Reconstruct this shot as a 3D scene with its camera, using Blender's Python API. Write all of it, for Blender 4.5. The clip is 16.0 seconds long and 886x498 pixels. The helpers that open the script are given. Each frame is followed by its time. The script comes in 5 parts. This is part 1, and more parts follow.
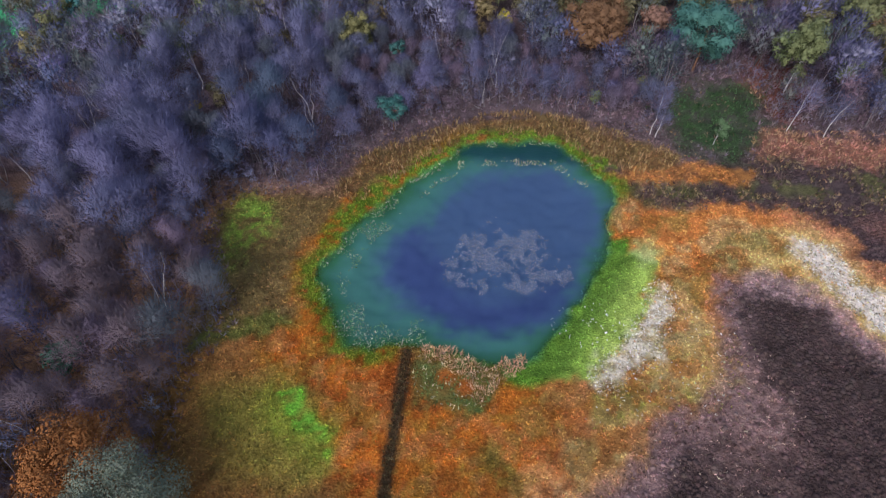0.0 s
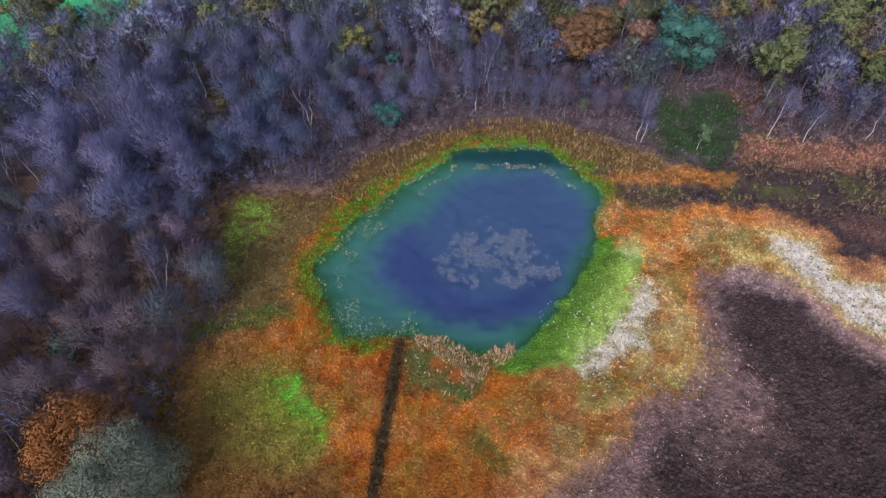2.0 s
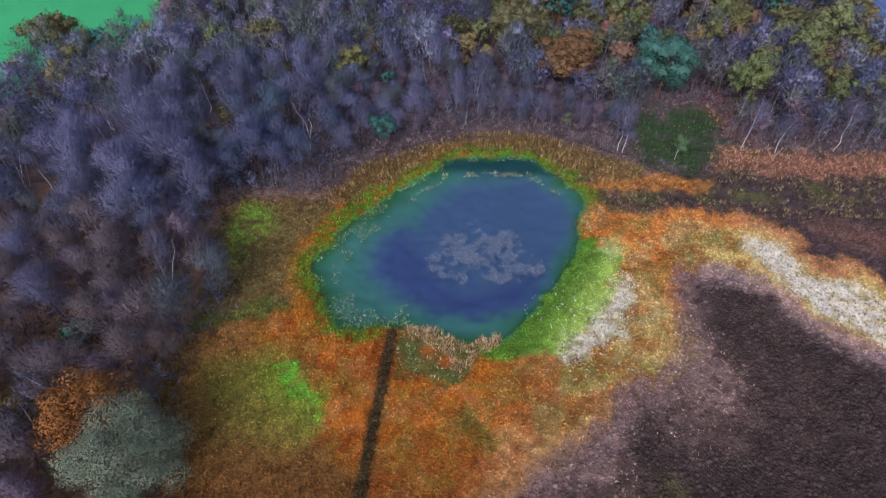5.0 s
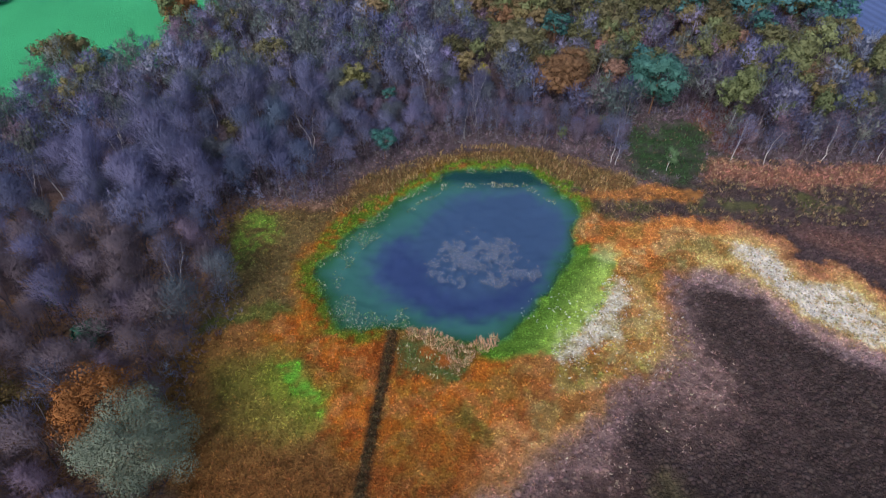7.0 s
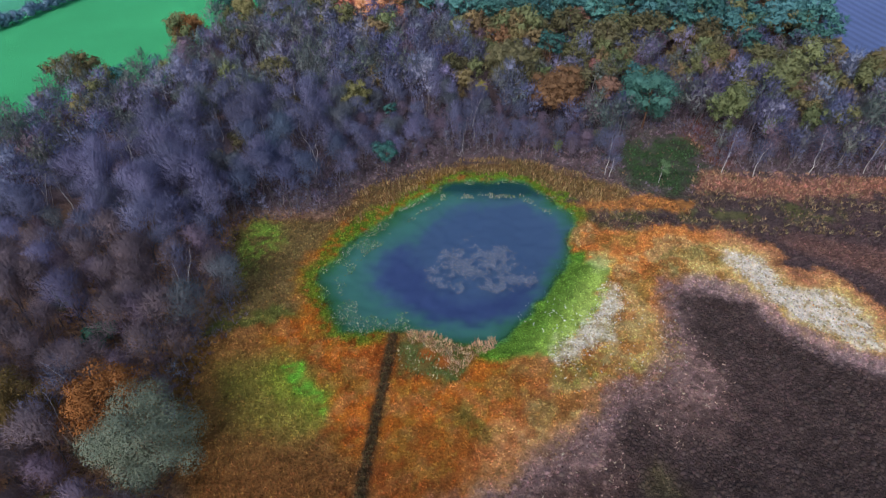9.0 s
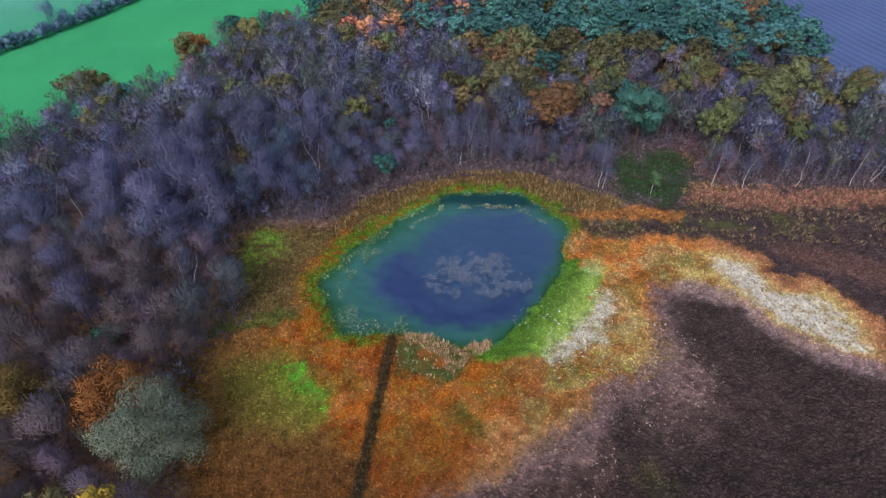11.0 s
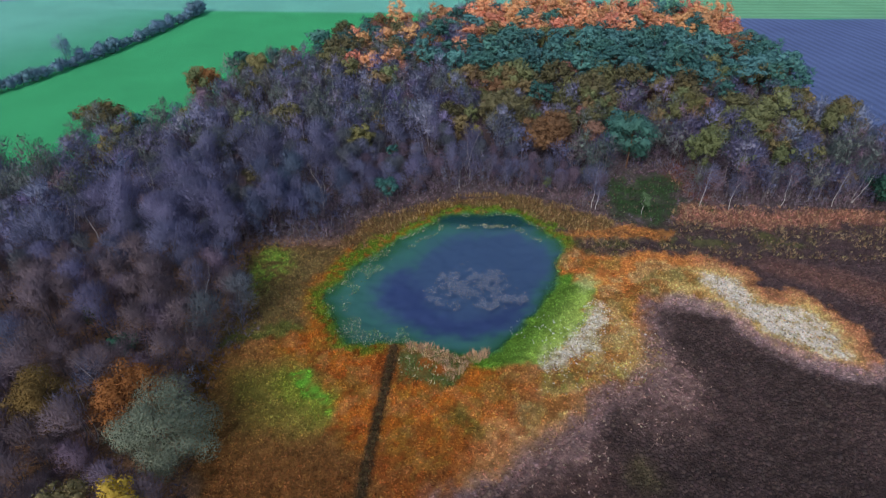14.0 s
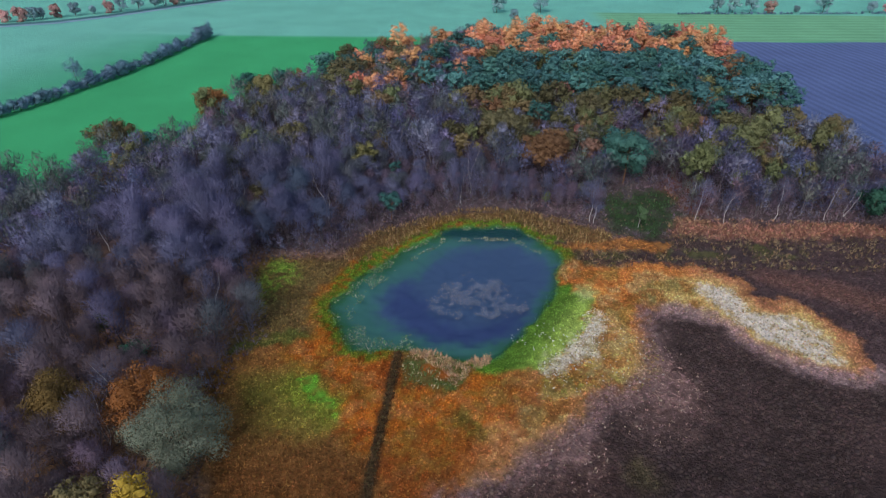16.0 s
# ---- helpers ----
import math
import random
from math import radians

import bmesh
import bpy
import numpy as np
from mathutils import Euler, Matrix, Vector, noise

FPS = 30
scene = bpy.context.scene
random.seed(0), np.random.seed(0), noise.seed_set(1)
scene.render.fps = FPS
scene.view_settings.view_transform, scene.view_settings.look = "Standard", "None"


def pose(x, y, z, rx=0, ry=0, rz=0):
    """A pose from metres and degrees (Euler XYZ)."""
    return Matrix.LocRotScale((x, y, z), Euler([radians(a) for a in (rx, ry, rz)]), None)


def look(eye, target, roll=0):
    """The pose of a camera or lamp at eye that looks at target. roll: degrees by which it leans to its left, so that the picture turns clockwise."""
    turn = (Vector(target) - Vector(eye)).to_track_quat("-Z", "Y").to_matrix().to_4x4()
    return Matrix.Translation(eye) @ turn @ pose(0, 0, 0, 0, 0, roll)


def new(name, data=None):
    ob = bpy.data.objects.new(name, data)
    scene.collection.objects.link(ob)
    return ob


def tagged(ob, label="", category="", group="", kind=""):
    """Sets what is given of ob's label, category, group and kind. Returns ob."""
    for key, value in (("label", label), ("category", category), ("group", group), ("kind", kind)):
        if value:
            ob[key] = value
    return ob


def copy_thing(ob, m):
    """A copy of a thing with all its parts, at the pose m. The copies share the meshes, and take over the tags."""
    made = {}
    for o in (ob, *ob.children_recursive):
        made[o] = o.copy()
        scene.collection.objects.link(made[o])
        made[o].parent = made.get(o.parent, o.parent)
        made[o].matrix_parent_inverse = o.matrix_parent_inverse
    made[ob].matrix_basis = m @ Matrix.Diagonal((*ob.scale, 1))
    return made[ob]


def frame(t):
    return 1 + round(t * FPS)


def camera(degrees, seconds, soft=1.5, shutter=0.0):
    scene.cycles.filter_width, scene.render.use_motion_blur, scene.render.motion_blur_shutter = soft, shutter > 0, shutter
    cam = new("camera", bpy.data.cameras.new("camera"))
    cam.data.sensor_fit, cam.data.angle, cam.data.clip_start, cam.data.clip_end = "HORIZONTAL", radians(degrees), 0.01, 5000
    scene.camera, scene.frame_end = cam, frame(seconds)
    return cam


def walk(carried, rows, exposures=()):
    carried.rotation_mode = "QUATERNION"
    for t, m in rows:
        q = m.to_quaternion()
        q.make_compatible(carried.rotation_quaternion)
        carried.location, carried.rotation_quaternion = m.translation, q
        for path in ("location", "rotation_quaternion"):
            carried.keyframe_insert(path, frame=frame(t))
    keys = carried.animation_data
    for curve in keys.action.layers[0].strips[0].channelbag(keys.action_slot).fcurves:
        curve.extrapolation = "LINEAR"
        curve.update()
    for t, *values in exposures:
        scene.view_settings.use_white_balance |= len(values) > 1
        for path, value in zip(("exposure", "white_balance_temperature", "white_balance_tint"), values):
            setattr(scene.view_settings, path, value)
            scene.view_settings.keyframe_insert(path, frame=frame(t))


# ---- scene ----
cam = camera(75.1, 16.0, 1.2)
PATH = [
    (0, (-0.403, 3.31, 85.431), (-0.424, 4.609, 83.91), 0.9),
    (0.5, (0.026, 1.786, 85.375), (0.004, 3.1, 83.867), 0.8),
    (1, (0.378, 0.211, 85.334), (0.356, 1.54, 83.838), 0.9),
    (1.5, (0.693, -1.392, 85.364), (0.672, -0.05, 83.88), 0.8),
    (2, (1.056, -3.001, 85.373), (1.036, -1.647, 83.902), 0.9),
    (2.5, (1.417, -4.615, 85.385), (1.399, -3.248, 83.925), 0.9),
    (3, (1.883, -6.175, 85.35), (1.864, -4.796, 83.902), 0.9),
    (3.5, (2.277, -7.76, 85.402), (2.258, -6.368, 83.966), 0.9),
    (4, (2.52, -9.366, 85.468), (2.503, -7.96, 84.045), 1.0),
    (6.5, (2.917, -16.347, 85.668), (2.904, -14.874, 84.315), 1.0),
    (7, (3.037, -17.631, 85.601), (3.021, -16.144, 84.264), 0.9),
    (7.5, (3.008, -18.876, 85.574), (2.993, -17.375, 84.252), 0.9),
    (8, (2.894, -20.035, 85.679), (2.882, -18.524, 84.369), 1.1),
    (8.5, (2.971, -21.293, 85.684), (2.956, -19.769, 84.388), 1.0),
    (9, (3.145, -22.592, 85.721), (3.13, -21.056, 84.44), 0.9),
    (11.5, (3.984, -29.191, 85.772), (3.965, -27.597, 84.565), 0.9),
    (12, (4.061, -30.568, 85.757), (4.041, -28.96, 84.567), 0.8),
    (12.5, (4.077, -31.968, 85.764), (4.057, -30.348, 84.591), 0.8),
    (13, (4.207, -33.189, 85.835), (4.185, -31.558, 84.677), 0.8),
    (13.5, (4.163, -34.515, 85.915), (4.142, -32.873, 84.774), 0.8),
    (14, (4.075, -35.719, 85.898), (4.055, -34.066, 84.773), 0.7),
    (14.5, (3.934, -36.914, 85.892), (3.915, -35.25, 84.783), 0.8),
    (15, (3.793, -38.114, 85.884), (3.775, -36.439, 84.791), 0.8),
    (15.5, (3.651, -39.427, 85.813), (3.63, -37.741, 84.737), 0.7),
    (16, (3.621, -40.721, 85.787), (3.599, -39.025, 84.727), 0.6),
]
walk(cam, [(t, look(eye, target, roll)) for t, eye, target, roll in PATH], ((0, 0.12, 6380, 14), (4, 0.07, 6380, 12), (8, 0.02, 6420, 9), (12.5, -0.15, 6480, 8), (16, -0.34, 6450, 9.5)))

# ---- light ----
SUN_UP, SUN_TURN = 42.0, 200.0
world = bpy.data.worlds.new("overcast_sky")
scene.world = world
world.use_nodes = True
_wn = world.node_tree
_sky = _wn.nodes.new("ShaderNodeTexSky")
_sky.sky_type = 'NISHITA'
_sky.sun_disc = False
_sky.sun_elevation, _sky.sun_rotation = radians(SUN_UP), radians(SUN_TURN)
_sky.air_density, _sky.dust_density, _sky.ozone_density = 1.0, 2.5, 1.0
_wn.links.new(_sky.outputs[0], _wn.nodes["Background"].inputs[0])
_wn.nodes["Background"].inputs[1].default_value = 0.165
_sun = bpy.data.lights.new("sun", 'SUN')
_sun.energy, _sun.angle, _sun.color = 1.75, radians(14), (0.95, 0.93, 1.0)
sun = new("sun", _sun)
# the sun stands behind the flyer and to the left
_a = radians(SUN_TURN)
sun.matrix_world = look((80 * math.sin(_a), 80 * math.cos(_a), 80 * math.tan(radians(SUN_UP))), (0, 0, 0))

# ---- numbers and noise ----
RNG = np.random.default_rng(7)


def lattice(ix, iy, seed):
    n = (ix.astype(np.int64) * 374761393 + iy.astype(np.int64) * 668265263 + seed * 1442695041) & 0x7fffffff
    n = ((n ^ (n >> 13)) * 1274126177) & 0x7fffffff
    return ((n ^ (n >> 16)) & 0xffff) / 65535.0


def vnoise(x, y, size, seed=0):
    """Smooth value noise, 0 to 1, with cells of that many metres."""
    u, v = np.asarray(x, float) / size, np.asarray(y, float) / size
    i, j = np.floor(u), np.floor(v)
    f, g = u - i, v - j
    f, g = f * f * (3 - 2 * f), g * g * (3 - 2 * g)
    a, b = lattice(i, j, seed), lattice(i + 1, j, seed)
    c, d = lattice(i, j + 1, seed), lattice(i + 1, j + 1, seed)
    return (a * (1 - f) + b * f) * (1 - g) + (c * (1 - f) + d * f) * g


def fbm(x, y, size, seed=0, octaves=4):
    total, weight, amount = 0.0, 0.0, 1.0
    for k in range(octaves):
        total = total + amount * vnoise(x, y, size / 2 ** k, seed + 17 * k)
        weight += amount
        amount *= 0.55
    return total / weight


def ring(points, steps=4):
    """A smooth closed curve through the points."""
    p, n, out = np.array(points, float), len(points), []
    for i in range(n):
        a, b, c, d = p[i - 1], p[i], p[(i + 1) % n], p[(i + 2) % n]
        for s in np.linspace(0, 1, steps, endpoint=False):
            out.append(0.5 * (2 * b + (c - a) * s + (2 * a - 5 * b + 4 * c - d) * s * s + (3 * b - a - 3 * c + d) * s ** 3))
    return np.array(out)


def inside(x, y, poly):
    """Distance to the outline of a shape: positive inside it, negative outside."""
    x, y = np.asarray(x, float), np.asarray(y, float)
    best, odd = np.full(x.shape, 1e9), np.zeros(x.shape, bool)
    for (ax, ay), (bx, by) in zip(poly, np.roll(poly, -1, 0)):
        dx, dy = bx - ax, by - ay
        s = np.clip(((x - ax) * dx + (y - ay) * dy) / max(dx * dx + dy * dy, 1e-9), 0, 1)
        best = np.minimum(best, (x - ax - s * dx) ** 2 + (y - ay - s * dy) ** 2)
        cross = (ay > y) != (by > y)
        odd ^= cross & (x < dx * (y - ay) / (dy if abs(dy) > 1e-9 else 1e-9) + ax)
    return np.where(odd, 1, -1) * np.sqrt(best)


# ---- the plan: outlines of the water and of the plant zones, in metres ----
WATER = ring([(4, 108), (11, 109.5), (19, 109.5), (24, 108), (27, 104), (30, 101), (33, 98), (34, 94), (33.4, 88), (32, 84), (30.4, 78), (28.6, 73), (25.7, 68), (22.7, 63),
              (19.6, 59), (16.4, 55), (13, 52), (7, 51), (1, 53), (-7, 54), (-14, 53.5), (-18.5, 56), (-21, 61), (-23.5, 65), (-25.5, 69), (-23.5, 74), (-21, 79),
              (-17, 85), (-11, 93), (-5, 100), (-1, 104)])
DEEP = ring([(-10, 80), (-4, 86), (3, 97), (11, 101), (22, 102), (29, 95), (30, 87), (27, 78), (23, 69), (18.5, 62.5), (13.5, 59.5), (6, 59), (0, 61), (-7, 63.5), (-12, 68), (-13, 74)])
NAVY = ring([(-11, 79), (-4, 80), (3, 68), (11, 66), (23, 71), (21, 65), (15, 58), (12, 57), (4, 58), (-5, 62), (-11, 69)])
LAWN = ring([(29, 78), (33, 77), (37, 77), (39, 74), (38, 70), (36, 66), (33, 61), (31, 57), (29, 54), (26, 51), (24, 49), (19, 49), (14, 49.5), (11, 50.5),
             (14, 53), (17, 57), (21, 62), (24, 67), (27, 73)])
PALE_W = ring([(39, 70), (41, 65), (39, 61), (36, 56), (36, 52), (33, 52), (30, 50), (26, 47), (24, 48), (24, 51), (27, 53), (30, 55), (32, 59), (35, 63), (37, 68)])
OLIVE_E = ring([(41, 60), (47, 57), (46, 49), (40, 46), (34, 47), (28, 41), (24, 43), (31, 47), (37, 53)])
FEN = ring([(-23, 88), (-32, 88), (-39, 89), (-47, 86), (-47, 76), (-43, 66), (-40, 58), (-46, 50), (-47, 41), (-43, 32), (-35, 20), (-30, 0), (-26, -40), (20, -40), (6, 14), (4, 21), (12, 24),
            (19, 31), (24, 36), (33, 41), (44, 46), (48, 53), (48, 63), (53, 70), (64, 70), (64, 84), (48, 90), (37, 97), (31, 101), (24, 109), (4, 110), (-12, 97)])
SEDGE = ring([(-46, 50), (-38, 52), (-30, 49), (-24, 46), (-19, 44), (-18, 38), (-17, 32), (-12, 27), (-9, 20), (-9, -20), (-30, -20), (-36, 21), (-43, 32), (-47, 41)])
MOSS = ring([(-26, 46), (-23, 44.5), (-20, 41), (-17.5, 38), (-18, 35.5), (-20.5, 38), (-23, 39.5), (-25.5, 43)])
MOSS_RIM = ring([(-38, 45), (-32, 48), (-25, 46), (-20, 42), (-17, 38), (-18, 34), (-21, 31), (-28, 31), (-33, 34), (-36, 40)])
OLIVE_W = ring([(-46, 85), (-40, 87), (-35, 84), (-34, 75), (-33, 66), (-36, 60), (-42, 62), (-45, 74)])
BROWN_W = ring([(-36, 89), (-27, 90), (-24, 88), (-27, 83), (-30, 78), (-32, 70), (-32, 61), (-34, 67), (-34, 78)])
REED_FAR = ring([(-24, 90), (-20, 102), (-8, 110), (4, 117), (16, 120), (28, 118), (40, 112), (50, 106), (45, 101), (35, 102), (27, 108), (19, 111), (7, 110.5), (-5, 104), (-12, 97), (-18, 90)])
OLIVE_S = ring([(-45.6, 80.5), (-42.6, 88), (-37.6, 88.6), (-25.6, 88.6), (-25.4, 83.7), (-28.9, 73.6), (-29.9, 66), (-28.6, 58), (-36.7, 58), (-42, 53.5), (-44.6, 54.5), (-46.3, 61), (-41.1, 65)])
GREEN_W = ring([(-44.2, 77.5), (-42.8, 88.8), (-36.7, 84.9), (-35.7, 79.3), (-39.5, 74), (-40.6, 70.4)])
GREEN_LINE = ring([(-43.6, 52.9), (-38.3, 57.1), (-28.4, 59.2), (-27.8, 57.7), (-37, 55.6), (-42.8, 51.8)])
MARSH = ring([(-18.9, 62.6), (-16, 63.3), (-13.1, 59.1), (-8.5, 55.7), (-3.2, 53.6), (-7.7, 51.9), (-12.4, 53.3), (-17.2, 57.8)])
MARSH_N = ring([(-20.6, 88.8), (-13.3, 89.9), (-13.9, 84.9), (-18.3, 84.7)])
POOL = ring([(-5, 53), (0, 53), (5, 52), (8, 49), (6, 44), (2, 43), (-2, 44), (-5, 46)])
GLADE = ring([(56, 133), (67, 137), (78, 131), (75, 114), (67, 105), (59, 105), (53, 111), (51, 120)])
ORANGE_N = ring([(36, 100), (50, 103.5), (65, 102), (63, 97.5), (48, 96.5), (37, 97)])
BRUSH = ring([(37, 97), (50, 96.5), (66, 98), (100, 101), (100, 95), (67, 92), (55, 89), (45, 88.5), (38, 92)])
BRACKEN = ring([(74, 116), (87, 115), (102, 115), (135, 113), (140, 107), (115, 106), (90, 103.5), (80, 104), (70, 107)])
PALE_E = ring([(66, 79), (72, 81), (76, 78), (76, 72), (79, 69), (85, 69), (88, 64), (89, 58), (87, 53), (83, 53), (79, 56), (74, 61), (71, 66), (69, 72)])
YELLOW_E = ring([(51, 77), (62, 82), (72, 84), (77, 80), (79, 71), (87, 72), (91, 66), (91, 59), (90, 53), (86, 51), (81, 52), (76, 55), (71, 60), (69, 65), (63, 67), (56, 70)])
ORANGE_E = ring([(33, 90), (50, 90), (68, 88), (79, 84), (80, 74), (86, 74), (92, 69), (95, 62), (94, 56), (92, 49), (86, 49), (79, 52), (74, 53), (69, 59), (68, 64), (62, 68), (52, 70), (41, 77), (33, 80)])
HEATH = ring([(51, 69), (59, 70), (65, 67), (68, 63), (70, 58), (75, 53), (81, 50), (89, 47), (130, 50), (140, -60), (-5, -60), (0, 10), (4, 18), (12, 22), (20, 26), (24, 30), (28, 34), (31, 37), (36, 41), (42, 44.5), (47, 51), (49, 60)])
PINK = ring([(48, 54), (46.6, 46.1), (39.2, 42.3), (32, 37.4), (26.9, 32.5), (20.3, 25.8), (14, 19), (26, 20), (31.5, 26), (30.2, 31.4), (33.7, 37.1), (37.8, 36.6), (41.2, 31.8), (48.4, 34.4), (53.4, 41), (53.4, 47.4), (51.5, 55)])
BANK = [(-7.0, 53.0), (-7.6, 46.0), (-8.0, 40.0), (-8.6, 33.0), (-9.0, 26.0), (-9.4, 20.0), (-10.2, 8.0), (-11.0, -20.0)]
RESERVE = ring([(-230, 115), (-136.4, 126.8), (-126.4, 127.8), (-124.4, 138.8), (-124.4, 151.8), (-114.4, 153.8), (-109.4, 160.8), (-95.4, 167.8), (-100.4, 185.8), (-97.4, 200.8), (-90.4, 219.8), (-75.4, 229.8), (-63.4, 246.8), (-46, 285), (-18, 312), (23, 332), (93, 341),
                (152, 318), (158, 265), (155, 221), (158, 187), (162, 150), (190, 100), (260, -60), (200, -200), (-230, -200)], 3)
WOOD = ring([(-230, 112), (-134, 125), (-124, 126), (-122, 137), (-122, 150), (-112, 152), (-107, 159), (-93, 166), (-98, 184), (-95, 199), (-88, 218), (-73, 228), (-61, 245), (-44, 283), (-16, 308), (23, 326), (93, 336),
             (147, 314), (152, 265), (148, 221), (150, 187), (152, 160), (150, 122), (118, 116), (88, 118), (77, 120), (78, 133), (68, 139), (56, 135), (51, 120), (46, 115), (38, 119),
             (28, 122), (16, 124), (1, 121), (-9, 113), (-19, 109), (-25, 100), (-30, 93.5), (-40, 92), (-49, 87), (-47, 76), (-43, 66), (-39.5, 58), (-43, 50), (-43.5, 42), (-42.5, 33), (-41, 22), (-38, 0), (-60, -40), (-230, -40)], 2)

LITTER = (0.120, 0.088, 0.094)


def soft(d, width):
    s = np.clip(0.5 + d / (2 * width), 0, 1)
    return s * s * (3 - 2 * s)


def pond(x, y):
    """Distance to the ragged shore of the pond: positive over the water."""
    x, y = np.asarray(x, float), np.asarray(y, float)
    return inside(x + 3.4 * (fbm(x, y, 4.5, 51) - 0.5), y + 3.4 * (fbm(x, y, 4.5, 52) - 0.5), WATER)


def glade(x, y):
    """Ragged outline of the wet glade: positive inside."""
    return inside(x, y, GLADE) - 2.0 + 12 * (fbm(x, y, 9, 58) - 0.5) + 16 * (fbm(x, y, 3.5, 59) - 0.5)


def bank_gap(x, y):
    """Distance to the middle line of the low peat bank."""
    line, gap = np.array(BANK), np.full(np.shape(x), 1e9)
    for (ax, ay), (bx, by) in zip(line[:-1], line[1:]):
        dx, dy = bx - ax, by - ay
        s = np.clip(((x - ax) * dx + (y - ay) * dy) / (dx * dx + dy * dy), 0, 1)
        gap = np.minimum(gap, np.hypot(x - ax - s * dx, y - ay - s * dy))
    return gap


def zone_colour(x, y):
    """Base colour of the plants that cover the ground at each place."""
    x, y = np.asarray(x, float), np.asarray(y, float)
    wx = x + 5.0 * (fbm(x, y, 7, 3) - 0.5) + 2.0 * (vnoise(x, y, 1.3, 5) - 0.5)
    wy = y + 5.0 * (fbm(x, y, 7, 4) - 0.5) + 2.0 * (vnoise(x, y, 1.3, 6) - 0.5)
    big, mid, fine = fbm(x, y, 14, 11), fbm(x, y, 4.5, 12), fbm(x, y, 1.1, 13, 3)
    col = np.empty(x.shape + (3,))
    col[:] = LITTER
    col *= (0.6 + 0.8 * mid)[..., None]

    def lay(c, amount):
        col[:] = col + (np.array(c) - col) * np.clip(amount, 0, 1)[..., None]

    d_field = -inside(x, y, RESERVE)
    field = soft(d_field, 1.0)
    lay((0.066, 0.435, 0.172), field)
    lay((0.085, 0.405, 0.225), field * soft(-(x + 198) + (y - 198) * 0.2, 2.0) * (x < -100))
    # far meadows paler and bluer: distance haze painted into the field colour
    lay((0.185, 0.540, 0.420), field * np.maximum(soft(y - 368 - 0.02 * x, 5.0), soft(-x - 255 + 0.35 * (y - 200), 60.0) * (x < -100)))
    plough = soft(x - 152, 3) * soft(366 + 0.05 * (x - 197) - y, 1.2) * soft(y - 60, 30) * field
    # the soil's blue cast is haze mixed into its colour
    lay((0.118, 0.165, 0.330), plough)
    mown = soft(x - 120, 10) * soft(y - (367 + 0.05 * (x - 197)), 1.2) * soft(470 - y, 2.0)
    lay((0.190, 0.470, 0.260), mown)

    # open heath east of the water and the fen round it
    lay((0.074, 0.050, 0.051), soft(inside(wx, wy, ring([(60, 106), (90, 110), (150, 113), (180, 60), (140, -60), (40, -60), (40, 60)])), 2.5))
    lay((0.27, 0.13, 0.09), soft(inside(wx, wy, ring([(84, 88), (100, 84), (125, 70), (122, 66), (100, 74), (88, 80)])), 4) * 0.35)
    d_fen = inside(wx, wy, FEN)
    lay((0.480, 0.162, 0.026), soft(d_fen, 1.8))
    lay((0.34, 0.092, 0.020), soft(d_fen, 1.8) * soft(mid - 0.54, 0.06) * 0.75)
    lay((0.50, 0.230, 0.075), soft(d_fen, 1.8) * soft(fbm(x, y, 2.4, 15) - 0.56, 0.06) * 0.7)
    lay((0.20, 0.150, 0.030), soft(d_fen, 1.8) * soft(big + 0.5 * fine - 0.86, 0.06) * 0.55)
    lay((0.360, 0.205, 0.110), soft(inside(wx, wy, WOOD) + 5.5, 4.0) * soft(92 - y, 6) * soft(-20 - x, 4) * 0.85)
    lay((0.250, 0.110, 0.030), soft(inside(wx, wy, ring([(-38, 64), (-31, 62), (-30, 56), (-35, 50), (-42, 50), (-40, 58)])), 3.0) * 0.7)
    d = inside(wx, wy, SEDGE)
    lay((0.270, 0.145, 0.045), soft(d, 3.0))
    lay((0.170, 0.076, 0.027), soft(d, 3.0) * soft(29 + 0.15 * (x + 20) - y + 8 * (mid - 0.5), 8.0) * 0.8)
    lay((0.235, 0.215, 0.045), soft(inside(wx, wy, MOSS_RIM), 3.5) * (0.55 + 0.45 * mid))
    lay((0.170, 0.400, 0.025), soft(inside(wx, wy, MOSS_RIM), 4.0) * soft(inside(wx, wy, MOSS) + 3.5, 2.5) * 0.3)
    lay((0.150, 0.390, 0.040), soft(inside(wx, wy, MOSS) + 2.6 * (mid - 0.5), 1.0) * soft(fine - 0.42, 0.15))
    lay((0.105, 0.070, 0.028), soft(inside(wx, wy, BROWN_W) + 1.5, 2.5) * 0.9)
    lay((0.165, 0.105, 0.034), soft(inside(wx, wy, OLIVE_W) + 5 * (mid - 0.5), 5.0) * 0.8)
    lay((0.085, 0.115, 0.026), soft(inside(wx, wy, OLIVE_W) - 0.5 + 5 * (mid - 0.5), 5.5) * soft(fbm(x, y, 3.2, 19) - 0.44 - 0.01 * (x + 41), 0.10) * 0.8)
    lay((0.130, 0.240, 0.035), soft(6 - np.hypot(wx + 37, (wy - 77) * 0.7), 4) * soft(mid - 0.45, 0.15) * 0.7)
    lay((0.190, 0.135, 0.055), soft(inside(wx, wy, OLIVE_S) + 0.5, 2.0) * (0.7 + 0.4 * mid))
    lay((0.160, 0.280, 0.040), soft(inside(wx, wy, GREEN_W), 2.5) * soft(fine + 0.5 * mid - 0.66, 0.2) * 0.85)
    lay((0.110, 0.150, 0.035), soft(inside(wx, wy, GREEN_LINE) + 0.6, 1.2) * 0.8)
    lay((0.58, 0.240, 0.070), soft(inside(wx, wy, ORANGE_E), 2.0))
